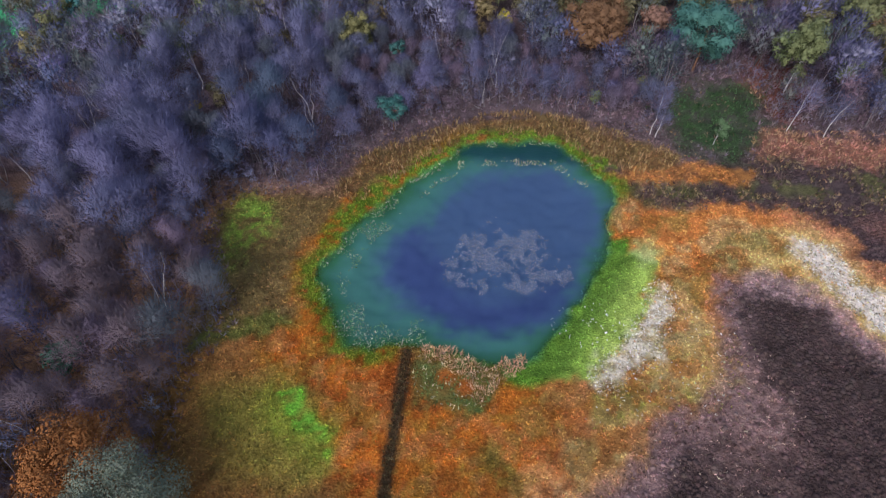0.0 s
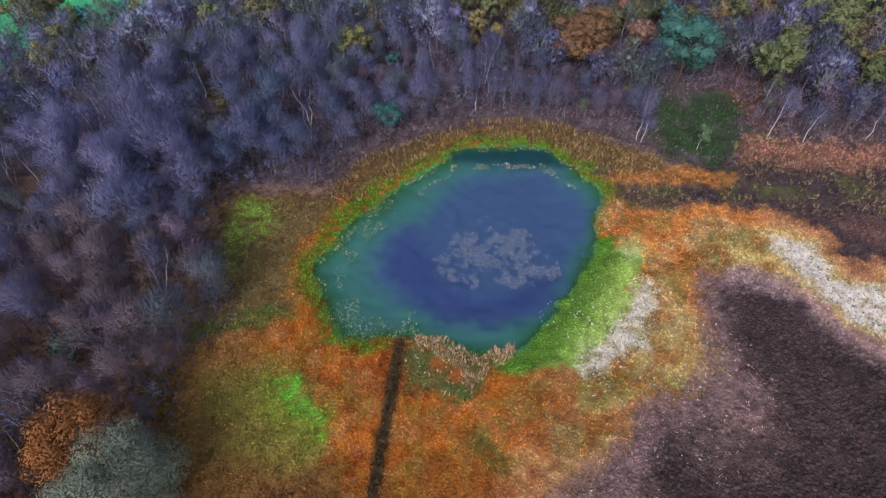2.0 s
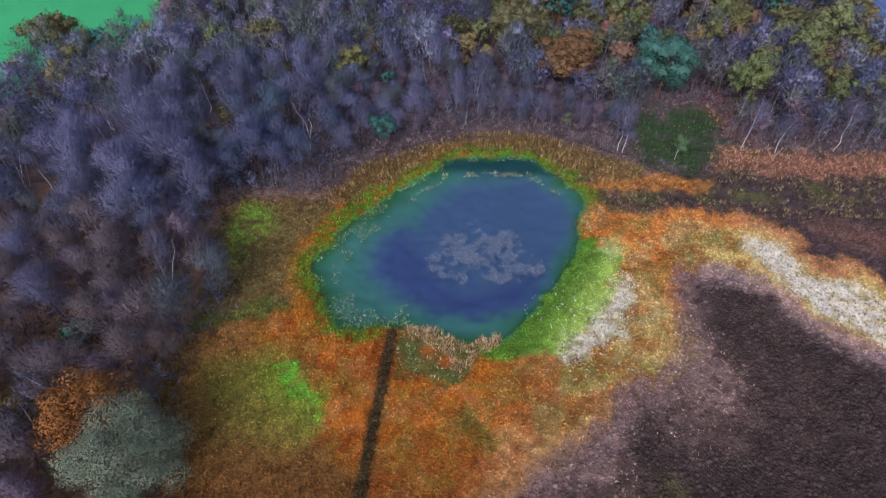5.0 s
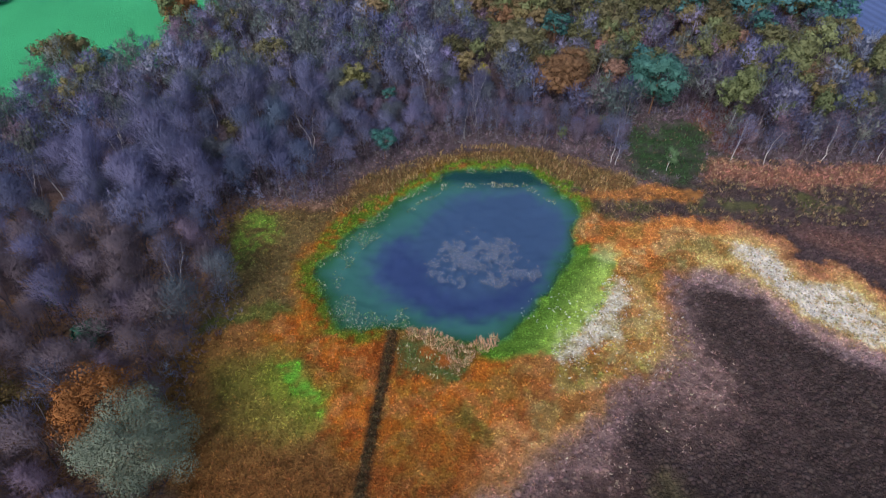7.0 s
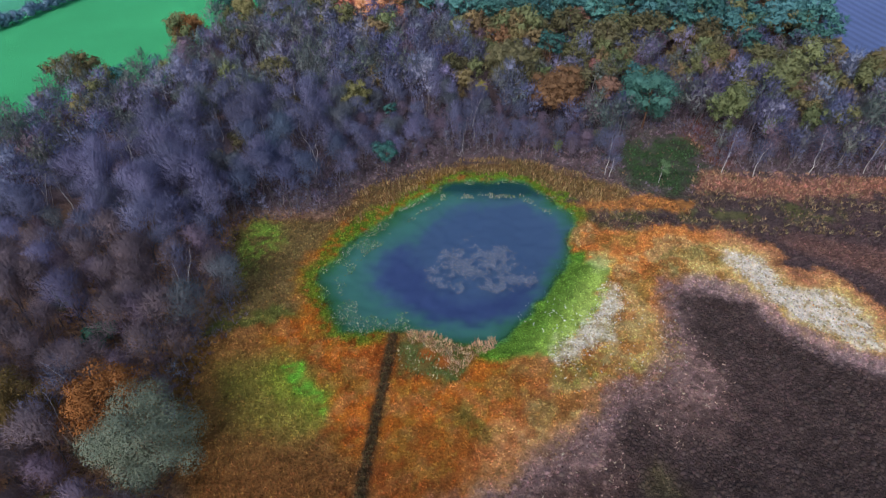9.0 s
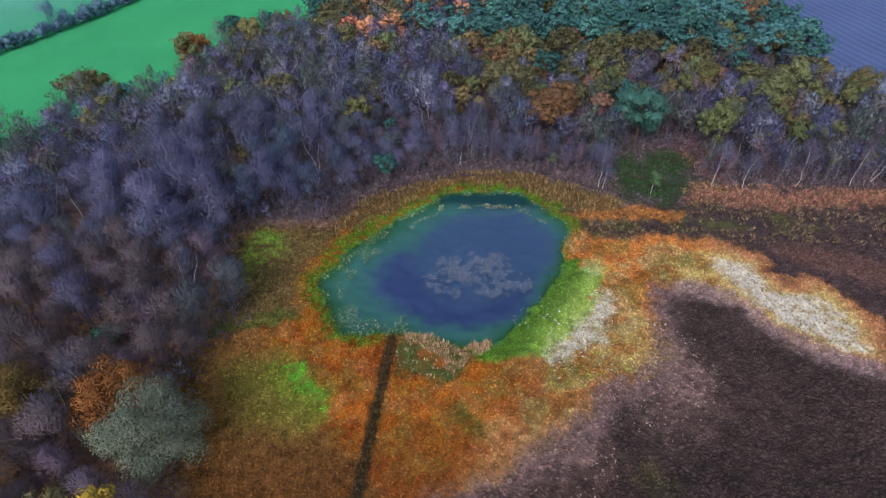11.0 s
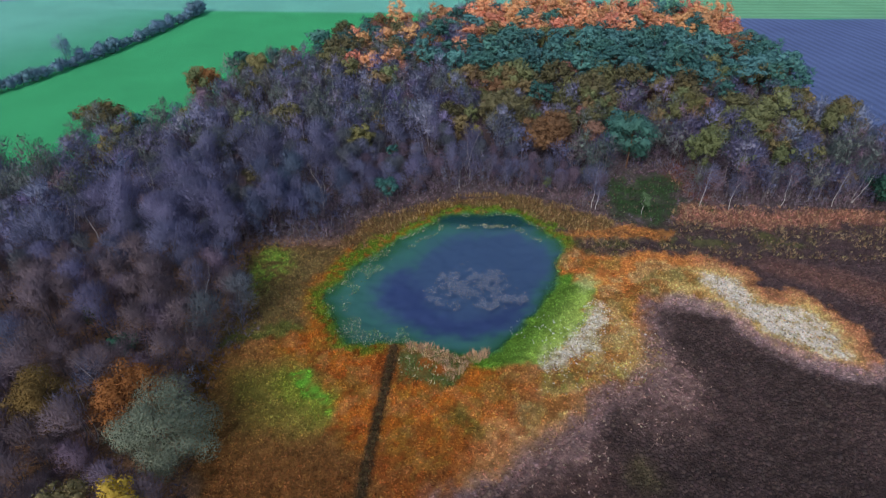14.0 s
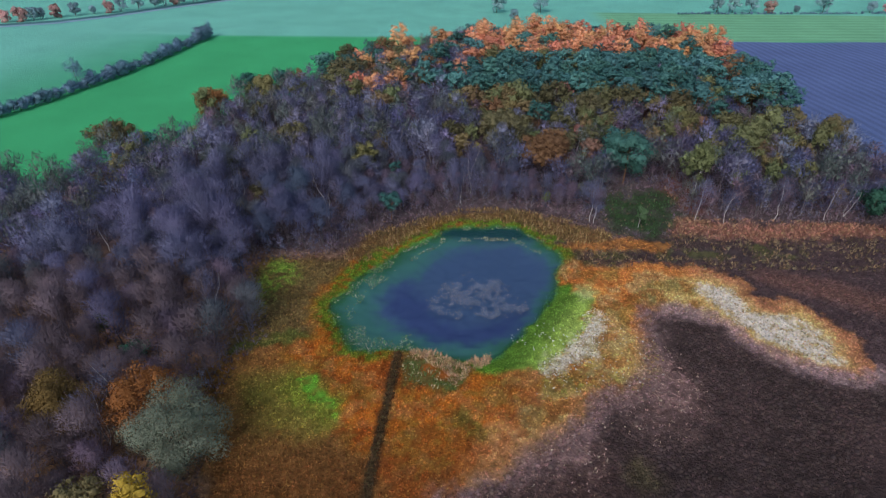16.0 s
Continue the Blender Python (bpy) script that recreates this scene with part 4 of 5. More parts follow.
# white-stemmed birches along the open edge
for k, (x, y, lx, h, lab) in enumerate(((46, 113, 0.03, 14.5, "slender white birch standing at the end of the reeds"), (47, 112, 0.22, 8.0, "thin leaning birch beside a taller one"),
                                        (87, 114, 0.22, 12.0, "crooked bright white birch leaning over the bracken"), (103, 116, 0.16, 15.0, "white birch leaning over the bracken"),
                                        (79, 116, 0.20, 14.0, "white-stemmed birch leaning over bracken"), (119, 117, 0.30, 13.0, "leaning birch above the bracken"), (7, 124, 0.06, 12.0, "bare grey birch at the reed belt"),
                                        (21, 120, 0.05, 11.0, "birch with two pale stems at the reed belt"), (16, 122, 0.0, 14.0, "bare grey birch at the reed belt"), (-11, 116, 0.02, 9.0, "thin pale birch by the pond"),
                                        (-19, 114, -0.06, 9.5, "thin pale birch by the pond"), (11, 123, -0.02, 14.0, "bare grey birch at the reed belt"), (4, 124, 0.02, 13.5, "bare grey birch at the reed belt"),
                                        (25, 120, 0.10, 12.5, "bare grey birch at the reed belt"), (-34, 116, -0.14, 16.0, "tall birch with white forked stems"), 
                                        (126, 119, 0.15, 13.0, "leaning birch above the bracken"), (-64, 127, -0.15, 14.0, "birch with white forked stems among purplish crowns"), (-33, 110, -0.12, 12.0, "birch with white forked stems near the reeds"), (-48, 155, -0.1, 15.0, "birch with white forked stems deep in the wood"),
                                        (-86, 117, -0.2, 13.0, "leaning white-stemmed birch in the wood"), (-90, 92, -0.3, 13.0, "leaning white-stemmed birch in the wood"), (-100, 124, -0.2, 13.0, "leaning white-stemmed birch in the wood"),
                                        (-90, 204, -0.1, 15.0, "birch with white stems near the field"), (-69, 177, -0.1, 15.0, "birch with white forked stems deep in the wood"), (-49, 122, -0.2, 14.0, "tall leaning birch with white stems"))):
    tr, cr, _ = bare_tree(rng_of(80 + k), h * (0.85 if k > 13 else 1), (0.4 * lx, 0.05 * math.sin(3 * k)), 14, 700 if k < 14 else 240, 0.22, 0.07, 0.40 if k < 14 else 0.5, 0.125 if k < 14 else 0.15, 14, 1 if k not in (7, 14, 15, 17, 18, 19) else 2, crook=0.025 if k < 2 else 0.05, core=0)
    special("birch_tree", lab, "birch", (tr, cr), (M_GREY_BARK if 6 < k < 14 else M_BIRCH_BARK, M_TWIGS_PALE if k % 3 else M_TWIGS), x, y, 0, G_BIRCH)
    if k > 13:
        TAKEN.append((x + 0.6, y - 5.5, 3.2))

# ---- the wood ----
def scatter(step, seed, x0, x1, y0, y1):
    r = np.random.default_rng(seed)
    gx, gy = np.meshgrid(np.arange(x0, x1, step), np.arange(y0, y1, step * 0.87))
    gx = gx + (np.arange(gx.shape[0])[:, None] % 2) * step / 2
    gx, gy = gx + r.uniform(-0.36, 0.36, gx.shape) * step, gy + r.uniform(-0.36, 0.36, gy.shape) * step
    return gx.ravel(), gy.ravel()


def choose(x, y, u, patch):
    """Which tree grows at a place of the wood."""
    if x > 12 + 6 * (patch - 0.5) and y > 264 + 14 * (patch - 0.5):
        return "larch" if u < 0.6 else "pine" if u < 0.8 else "birch"
    if -62 < x <= 14 and y > 214:
        return "larch" if u < 0.17 + 0.5 * (patch - 0.5) and x > -48 else "birch" if u < 0.74 else "pine" if u < 0.88 else "oak"
    if x > 2 and y > 201 + 20 * (patch - 0.5) - 0.12 * (x - 60):
        return "pine" if u < 0.80 else "olive" if u < 0.87 else "oak" if u < 0.93 else "birch"
    if 7 < x and y > 152:
        return "oak" if u < 0.25 else "olive" if u < 0.50 else "birch" if u < 0.97 else "pine"
    if (-32 < x < 60 and y < 142) or (abs(x + 36) < 17 and abs(y - 102) < 16):
        return "birch"
    if x > 70:
        return "birch" if u < 0.86 else "olive"
    if x < -60 and y > 120:
        return "birch" if u < 0.89 else "olive" if u < 0.975 else "oak"
    return "birch" if u < 0.93 or y < 140 else "olive" if u < 0.97 else "oak"


def plant_wood():
    gx, gy = scatter(5.6, 5, -190, 160, -6, 340)
    keep = (inside(gx, gy, WOOD) > 0.5) & (gx > 4 - 0.97 * (gy + 45) - 22) & (gx < 4 + 0.97 * (gy + 45) + 22)
    gx, gy = gx[keep], gy[keep]
    patch, r = fbm(gx, gy, 25, 41), np.random.default_rng(9)
    order = np.argsort(np.hypot(gx + 14, gy - 62))
    near_birches, rest = 0, []
    for i in order:
        x, y = float(gx[i]), float(gy[i])
        u, turn, size = r.random(), r.uniform(0, 360), r.uniform(0.74, 1.24)
        if any((x - a) ** 2 + (y - b) ** 2 < (c + 0.8) ** 2 for a, b, c in TAKEN[:100]):
            continue
        kind = choose(x, y, u, float(patch[i]))
        if kind in ("pine", "larch") and r.random() < 0.22:
            continue
        if kind == "birch":
            b = int(r.integers(0, 6))
            if r.random() < 0.85 and abs(x + 36) < 15 and abs(y - 102) < 12:
                b = 6
            if b in (2, 4) and (x > 55 or inside(x, y, WOOD) < 9):
                b = (b + 1) % 6
            if y < 72:
                b = 7 if r.random() < 0.7 else 3 if r.random() < 0.5 else 4 if b in (2, 5) else b
            elif y > 85 and x < -20 and b in (1, 3) and r.random() < 0.55:
                b = 5
            if r.random() < 0.07 and inside(x, y, WOOD) > 6:
                b = 8
            if near_birches < 290:
                near_birches += 1
                low = x > -28 and b not in (6, 8) and y < 146 - 0.1 * x
                stand(BIRCHES[(3 if u < 0.4 else b) if low else b], x, y, turn, size * ((0.70 if x < 60 else 0.80) if low else 1.0))
            else:
                rest.append((x, y, turn, size, b % 6))
        else:
            pool = {"larch": LARCHES, "pine": PINES if y > 190 else PINES[2:], "oak": OAKS, "olive": OLIVES[:2]}[kind]
            pick = pool[int(r.integers(0, len(pool)))]
            if kind == "oak" and y < 230 and (pick is OAKS[0] or r.random() < 0.4):
                pick = OAKS[1] if r.random() < 0.7 else OAKS[2]
            stand(pick, x, y, turn, size * ((1.2 if y > 185 else 0.95) if kind in ("oak", "olive") else 1.08))
    return rest


def join_far(rest, young):
    """The birches deep in the wood and far off, past counting."""
    r = np.random.default_rng(12)
    kinds = [bare_tree(rng_of(200 + k), h, lean, 6, 500, wide * 1.1, 0.18, 0.27, lobes=11, stems=st, puff=1.15, sides=3, core=0.2) for k, (h, lean, wide, st) in enumerate((
        (14.0, (0.03, 0), 0.28, 1), (12.5, (-0.05, 0.02), 0.30, 2), (15, (0.04, -0.03), 0.26, 1), (11.5, (0, 0.05), 0.31, 2), (13, (0.08, -0.02), 0.29, 1), (13.5, (-0.02, -0.04), 0.30, 2)))]
    kinds += [bare_tree(rng_of(220 + k), 13.0, (0.04 * (k - 2), 0.03 * (k - 3)), 3, 150, 0.28, 0.26, 0.08, 0.12, 11, 1 + k % 2, 1.1, 3, core=0) for k in range(6)]
    rest = rest + [(x, y, turn, size, 6 + b) for x, y, turn, size, b in young]
    # crown shades with the blue of distance haze put into the colour
    shades = np.array([(0.112, 0.105, 0.160), (0.098, 0.094, 0.148), (0.170, 0.160, 0.215), (0.150, 0.105, 0.125), (0.118, 0.110, 0.175), (0.115, 0.122, 0.108)])
    for name, which, label in (("birch_trunks", 0, "grey stems of saplings and far bare birches"), ("birch_crowns", 1, "purplish bare crowns of saplings and far birches")):
        vs, fs, ts, ns, n = [], [], [], [], 0
        for x, y, turn, size, b in rest:
            v, f = kinds[b][which].arrays()
            m = np.concatenate(kinds[b][which].s)
            a = radians(turn)
            c, s = math.cos(a), math.sin(a)
            w = np.stack([x + size * (c * v[:, 0] - s * v[:, 1]), y + size * (s * v[:, 0] + c * v[:, 1]), size * v[:, 2]], 1)
            tone = np.array((0.30, 0.27, 0.27)) * r.uniform(0.4, 1.3) if which == 0 else shades[b if b < 6 else 3 if b > 8 else b - 6] * np.array((1.85, 2.0, 2.12)) * r.uniform(0.72, 1.18) * r.uniform(0.92, 1.08, 3)
            ns.append(np.stack([c * m[:, 0] - s * m[:, 1], s * m[:, 0] + c * m[:, 1], m[:, 2]], 1))
            vs.append(w), fs.append(f + n), ts.append(np.repeat(tone[None], len(v), 0))
            n += len(v)
        me = mesh_of(name, np.concatenate(vs), np.concatenate(fs), M_TWIGS_FAR if which else M_TINT, np.concatenate(ts), normals=np.concatenate(ns) if which else None)
        tagged(new(name, me), label, "woodland", kind="stuff")


def edge_saplings():
    """Young birches that fill the wood's rim."""
    gx, gy = scatter(2.8, 15, -150, 152, 18, 340)
    d = inside(gx, gy, WOOD)
    r = np.random.default_rng(16)
    back = (gy > 150) | (gx < -60)
    k = (d > -0.8) & (gy > 32) & (d < np.where(back, 7, np.where(gx > -30, 24, 9))) & (gx > 4 - 0.97 * (gy + 45) - 22) & (glade(gx, gy) < 0) & (r.random(len(gx)) < 0.8)
    return [(float(a), float(b), r.uniform(0, 360), r.uniform(0.26, 0.62) * (1.25 if c else 1.0), int(r.integers(0, 6))) for a, b, c in zip(gx[k], gy[k], back[k])]


FAR = plant_wood()
join_far(FAR, edge_saplings())


# ---- plants of the bog ----
def tufts(name, x, y, tint, label, category, blades=5, height=0.7, width=0.09, flare=0.5, seed=1, z0=None, straw=0.0):
    """Tussocks of narrow blades, every blade a pointed sliver."""
    r, n = np.random.default_rng(seed), len(x)
    z = ground_height(x, y) if z0 is None else np.full(n, z0)
    foot = np.repeat(np.stack([x, y, z - 0.03], 1), blades, 0)
    az, out = r.uniform(0, 2 * np.pi, n * blades), r.uniform(0.1, 1.0, n * blades) * flare
    way = unit(np.stack([np.cos(az) * out, np.sin(az) * out, np.ones(n * blades)], 1))
    tall = np.repeat(height * r.uniform(0.6, 1.35, n), blades) * r.uniform(0.7, 1.15, n * blades)
    p = Pile()
    p.slivers(foot + np.c_[way[:, :2] * 0.15, np.zeros(n * blades)], way, tall, width * r.uniform(0.7, 1.4, n * blades), r)
    tone = np.clip(1.12 * tint * r.uniform(0.45, 1.9, (n, 1)) * r.uniform(0.90, 1.12, (n, 3)), 0.003, 0.9)
    if straw:
        u = r.random((n, 1))
        tone = np.where(u < straw, tone * 0.5 + np.array((0.30, 0.175, 0.05)), np.where(u > 1 - 0.5 * straw, tone * 0.5, tone))
    me = p.mesh(name, M_TINT, np.repeat(np.repeat(tone, blades, 0), 3, 0))
    return tagged(new(name, me), label, category, kind="stuff")


def domes(name, x, y, tint, label, category, radius=0.5, height=0.45, seed=1):
    """Low rounded cushions of heather, each with a jagged top."""
    r, n, q = np.random.default_rng(seed), len(x), 5
    rad, z, turn = radius * r.uniform(0.6, 1.45, n), ground_height(x, y), r.uniform(0, 6.3, n)
    vs = []
    for level, (rr, hh) in enumerate(((1.0, -0.12), (0.74, 0.65))):
        for a in np.arange(q) * 2 * np.pi / q + 0.6 * level:
            j, l = r.uniform(0.65, 1.35, n), r.uniform(0.55, 1.45, n)
            vs.append(np.stack([x + rad * rr * j * np.cos(a + turn), y + rad * rr * j * np.sin(a + turn), z + height * hh * l * rad / radius], 1))
    vs.append(np.stack([x + r.normal(size=n) * 0.05, y + r.normal(size=n) * 0.05, z + height * rad / radius * r.uniform(0.8, 1.2, n)], 1))
    v, f = np.stack(vs, 1), []
    for j in range(q):
        k = (j + 1) % q
        f += [(j, k, q + j), (k, q + k, q + j), (q + j, q + k, 2 * q)]
    f = (np.array(f)[None] + (2 * q + 1) * np.arange(n)[:, None, None]).reshape(-1, 3)
    tone = np.clip(tint * r.uniform(0.85, 1.12, (n, 1)) * r.uniform(0.95, 1.05, (n, 3)), 0.003, 0.9)
    me = mesh_of(name, v.reshape(-1, 3), f, M_HEATHER, np.repeat(tone, 2 * q + 1, 0))
    return tagged(new(name, me), label, category, kind="stuff")


def sown(step, seed, x0, x1, y0, y1):
    x, y = scatter(step, seed, x0, x1, y0, y1)
    # seen ground only: a wedge that opens northwards
    k = (abs(x - 4) < 0.95 * (y + 40) + 12) & (inside(x, y, WOOD) < 1.0)
    return x[k], y[k]


x, y = sown(0.57, 71, -52, 98, 12, 118)
d_water, d_heath, d_lawn = pond(x, y), inside(x, y, HEATH), inside(x, y, LAWN)
pale = np.maximum(inside(x, y, PALE_W), inside(x, y, PALE_E))
k = (d_water < -1.0) & (d_heath < 1.5) & (d_lawn < -0.5) & (inside(x, y, MOSS) < 0.3) & (pale < 0.5) & (inside(x, y, POOL) < 0) & (inside(x, y, GLADE) < 0) & (inside(x, y, BRACKEN) < 0) & ((x < 62) | (inside(x, y, ORANGE_E) > -1.5))
tufts("bog_grass", x[k], y[k], zone_colour(x[k], y[k]) * 1.05, "rust-orange and straw tussocks of purple moor grass", "grass", 7, 0.50, 0.13, 1.1, 1, None, 0.045)

x, y = sown(0.62, 72, -8, 135, 2, 112)
x, y = x + RNG.normal(size=len(x)) * 0.22, y + RNG.normal(size=len(x)) * 0.22
k = RNG.random(len(x)) < 0.72
x, y = x[k], y[k]
east = (x > 52) & (y > 44) & (y < 108) & (inside(x, y, ORANGE_E) < -0.3) & (inside(x, y, ORANGE_N) < 0)
k = ((inside(x, y, HEATH) > 0.3) | east) & (inside(x, y, ORANGE_E) < 0.5) & (inside(x, y, BRACKEN) < 0.5) & (inside(x, y, BRUSH) < 1.0)
half = k & (RNG.random(len(x)) < np.where(inside(x, y, PINK) > -1, 0.14, 0.6))
domes("heather", x[half], y[half], zone_colour(x[half], y[half]) * 1.05, "brown and purplish heather cushions on the open heath", "heather", 0.33, 0.27, 2)

tufts("heather_sprigs", x[k] + 0.2, y[k], zone_colour(x[k], y[k]) * 1.2, "dry sprigs standing up from the heather", "heather", 9, 0.40, 0.10, 1.6, 22)
u, v = sown(0.7, 93, 4, 60, 8, 60)
near = (inside(u, v, PINK) > -2.5) & (RNG.random(len(u)) < 0.5)
tufts("dry_sedge", u[near], v[near], np.where(RNG.random((near.sum(), 1)) < 0.45, (0.40, 0.30, 0.24), (0.055, 0.036, 0.030)), "bleached and dark sprigs along the edge of the heath", "sedge", 6, 0.36, 0.12, 1.4, 27)
x, y = sown(0.8, 73, 62, 145, 100, 150)
k = (inside(x, y, BRACKEN) > -1.0) | (inside(x, y, ring([(76, 140), (86, 150), (92, 140), (88, 128), (80, 118), (76, 126)])) > 0)
tufts("bracken", x[k], y[k], np.where(RNG.random((k.sum(), 1)) < 0.3, (0.32, 0.20, 0.12), zone_colour(x[k], y[k]) * 1.3), "dead red-brown bracken along the wood's edge", "bracken", 6, 0.9, 0.16, 1.1, 3)

x, y = sown(0.55, 74, -30, 56, 84, 122)
k = (inside(x, y, REED_FAR) > -1.0) & (pond(x, y) < -2.0) & (fbm(x, y, 3, 77) > 0.46)
tufts("reeds", x[k], y[k], np.where(RNG.random((k.sum(), 1)) < 0.4, (0.36, 0.25, 0.12), (0.17, 0.11, 0.05)), "straw-coloured reeds and sedge behind the pond", "reed", 5, 1.3, 0.09, 0.45, 4)

x, y = sown(0.5, 88, -30, 40, 46, 116)
d = pond(x, y)
k = (d > -4.0) & (d < 0.4) & (inside(x, y, LAWN) < -0.5) & (inside(x, y, POOL) < 0)
tufts("shore_sedge", x[k], y[k], zone_colour(x[k], y[k]) * 1.05, "green and yellow sedge fringing the pond", "sedge", 5, 0.5, 0.11, 0.9, 24, None, 0.08)
x, y = sown(0.42, 75, -10, 15, 42, 58)
south = ring([(-4, 54.5), (1, 53.8), (4, 52), (7, 50), (10, 53), (13, 52.5), (12, 50), (8, 47), (6, 44), (4, 45), (3, 48), (0, 50), (-4, 52)])
k = (inside(x, y, south) > -0.2) & (fbm(x, y, 1.6, 78) > 0.34)
tufts("reeds", x[k], y[k], np.array([(0.50, 0.33, 0.21)]) * np.ones((k.sum(), 1)), "pale pinkish reed stems standing in the southern shallows", "reed", 6, 1.25, 0.11, 0.6, 5, -0.2)
x, y = sown(0.6, 87, -8, 10, 42, 55)
k = (inside(x, y, POOL) > -0.3) & (fbm(x, y, 1.5, 88) > 0.42)
tufts("pool_sedge", x[k], y[k], np.where(RNG.random((k.sum(), 1)) < 0.3, (0.40, 0.36, 0.24), (0.075, 0.13, 0.045)), "dark green and bleached sedge in a small pool", "sedge", 5, 0.7, 0.10, 0.7, 23)

x, y = sown(0.5, 76, -28, 36, 48, 112)
d = pond(x, y)
belt = (inside(x, y, MARSH) > 0.5 * fbm(x, y, 1.5, 90)) | (inside(x, y, MARSH_N) > 0)
k = (d > -1.4) & (d < 5.5) & ((fbm(x, y, 3.0, 79) > 0.54) | belt) & ((x < -4) | (y > 94)) & ~((y > 88) & (x > -10) & (d < 4) & (d > 1.5))
tufts("marsh_plants", x[k], y[k], np.where(RNG.random((k.sum(), 1)) < 0.5, (0.34, 0.37, 0.26), (0.15, 0.27, 0.10)), "pale and green marsh plants in the western shallows", "marsh plants", 6, 0.45, 0.08, 1.0, 6, -0.2)

x, y = sown(0.45, 77, -1, 27, 98, 106)
k = (abs(y - 102.2 - 0.06 * (x - 12)) < 0.5 + 0.9 * fbm(x, y, 3, 80)) & (fbm(x, y, 2.0, 81) > 0.42) & (x > 1) & (x < 23)
tufts("reeds", x[k], y[k], np.where(RNG.random((k.sum(), 1)) < 0.7, (0.46, 0.46, 0.32), (0.16, 0.24, 0.06)), "thin drift of pale reeds in the northern water", "reed", 4, 0.6, 0.09, 0.7, 7, -0.2)

x, y = sown(0.5, 78, 8, 42, 46, 80)
k = (inside(x, y, LAWN) > 0.2)
tufts("sphagnum_lawn", x[k], y[k], zone_colour(x[k], y[k]) * 1.05, "bright green moss and cotton grass beside the water", "moss", 4, 0.28, 0.12, 1.3, 8)
x, y = sown(0.42, 79, -30, -14, 33, 48)
k = inside(x, y, MOSS) > -0.4
k &= fbm(x, y, 1.0, 92) > 0.45
tufts("moss_patch", x[k], y[k], zone_colour(x[k], y[k]), "vivid light green moss in the sedge", "moss", 5, 0.22, 0.13, 1.4, 9)

x, y = sown(0.40, 80, 20, 94, 44, 86)
pale = np.maximum(inside(x, y, PALE_W) + 0.8, inside(x, y, PALE_E) + 0.3)
k = (pale + 3.0 * (fbm(x, y, 2.0, 82) - 0.5) > 0.2) & (RNG.random(len(x)) < 0.8)
u = RNG.random((k.sum(), 1))
tone = np.where(u < 0.50, (0.58, 0.55, 0.48), np.where(u < 0.72, (0.40, 0.36, 0.17), np.where(u < 0.80, (0.40, 0.20, 0.07), np.where(u < 0.90, (0.11, 0.10, 0.07), zone_colour(x[k], y[k]) * 1.1))))
tufts("bleached_sedge", x[k], y[k], tone, "bleached whitish sedge on the dried-out bog", "sedge", 5, 0.30, 0.15, 1.4, 10)
x, y = sown(1.0, 89, 22, 60, 40, 66)
k = (inside(x, y, OLIVE_E) > -3.0) & (RNG.random(len(x)) < 0.5)
tufts("cotton_grass", x[k], y[k], np.where(RNG.random((k.sum(), 1)) < 0.5, (0.62, 0.60, 0.48), (0.30, 0.29, 0.06)), "white and olive specks of cotton grass in the sedge", "cotton grass", 5, 0.34, 0.16, 1.2, 26)
x, y = sown(1.5, 81, 22, 92, 44, 84)
k = (np.maximum(inside(x, y, PALE_W), inside(x, y, PALE_E)) > -0.5) | (inside(x, y, LAWN) > 1.0)
k &= RNG.random(len(x)) < 0.6
tufts("rush_tufts", x[k], y[k], np.array([(0.060, 0.070, 0.030)]) * np.ones((k.sum(), 1)), "small dark rush tufts dotted over the pale bog", "rush", 6, 0.40, 0.09, 0.7, 11)
x, y = sown(0.8, 84, 12, 40, 46, 80)
k = (inside(x, y, ring([(20, 60), (24, 63), (30, 59), (28, 54), (24, 56)])) > -2.5) & (RNG.random(len(x)) < 0.22)
tufts("cotton_grass", x[k], y[k], np.array([(0.74, 0.73, 0.66)]) * np.ones((k.sum(), 1)), "white tufts of cotton grass on the green moss", "cotton grass", 6, 0.32, 0.14, 1.2, 14)

# the low bank that runs to the water
line = np.array(BANK)
seg = np.concatenate([np.linspace(a, b, 40) for a, b in zip(line[:-1], line[1:])])
seg = np.repeat(seg, 3, 0) + RNG.normal(size=(len(seg) * 3, 2)) * (0.40, 0.30)
seg = seg[(seg[:, 1] > 8)]

tufts("bank_sprigs", seg[:, 0] + 0.1, seg[:, 1], np.where(RNG.random((len(seg), 1)) < 0.3, (0.120, 0.092, 0.045), (0.068, 0.048, 0.026)), "dark heather and dry sprigs on the narrow peat bank", "heather", 18, 0.42, 0.10, 1.7, 25)

# brush along the strip north-east of the pond
x, y = sown(0.85, 82, 36, 130, 86, 106)
k = ((inside(x, y, BRUSH) > 0) | ((x > 66) & (y > 88) & (inside(x, y, BRACKEN) < 0))) & (fbm(x, y, 4, 83) > 0.42)
tufts("brushwood", x[k], y[k], np.where(RNG.random((k.sum(), 1)) < 0.55, (0.095, 0.068, 0.064), (0.24, 0.18, 0.10)), "low brown and olive brushwood on the heath", "brushwood", 9, 1.0, 0.10, 0.9, 13)

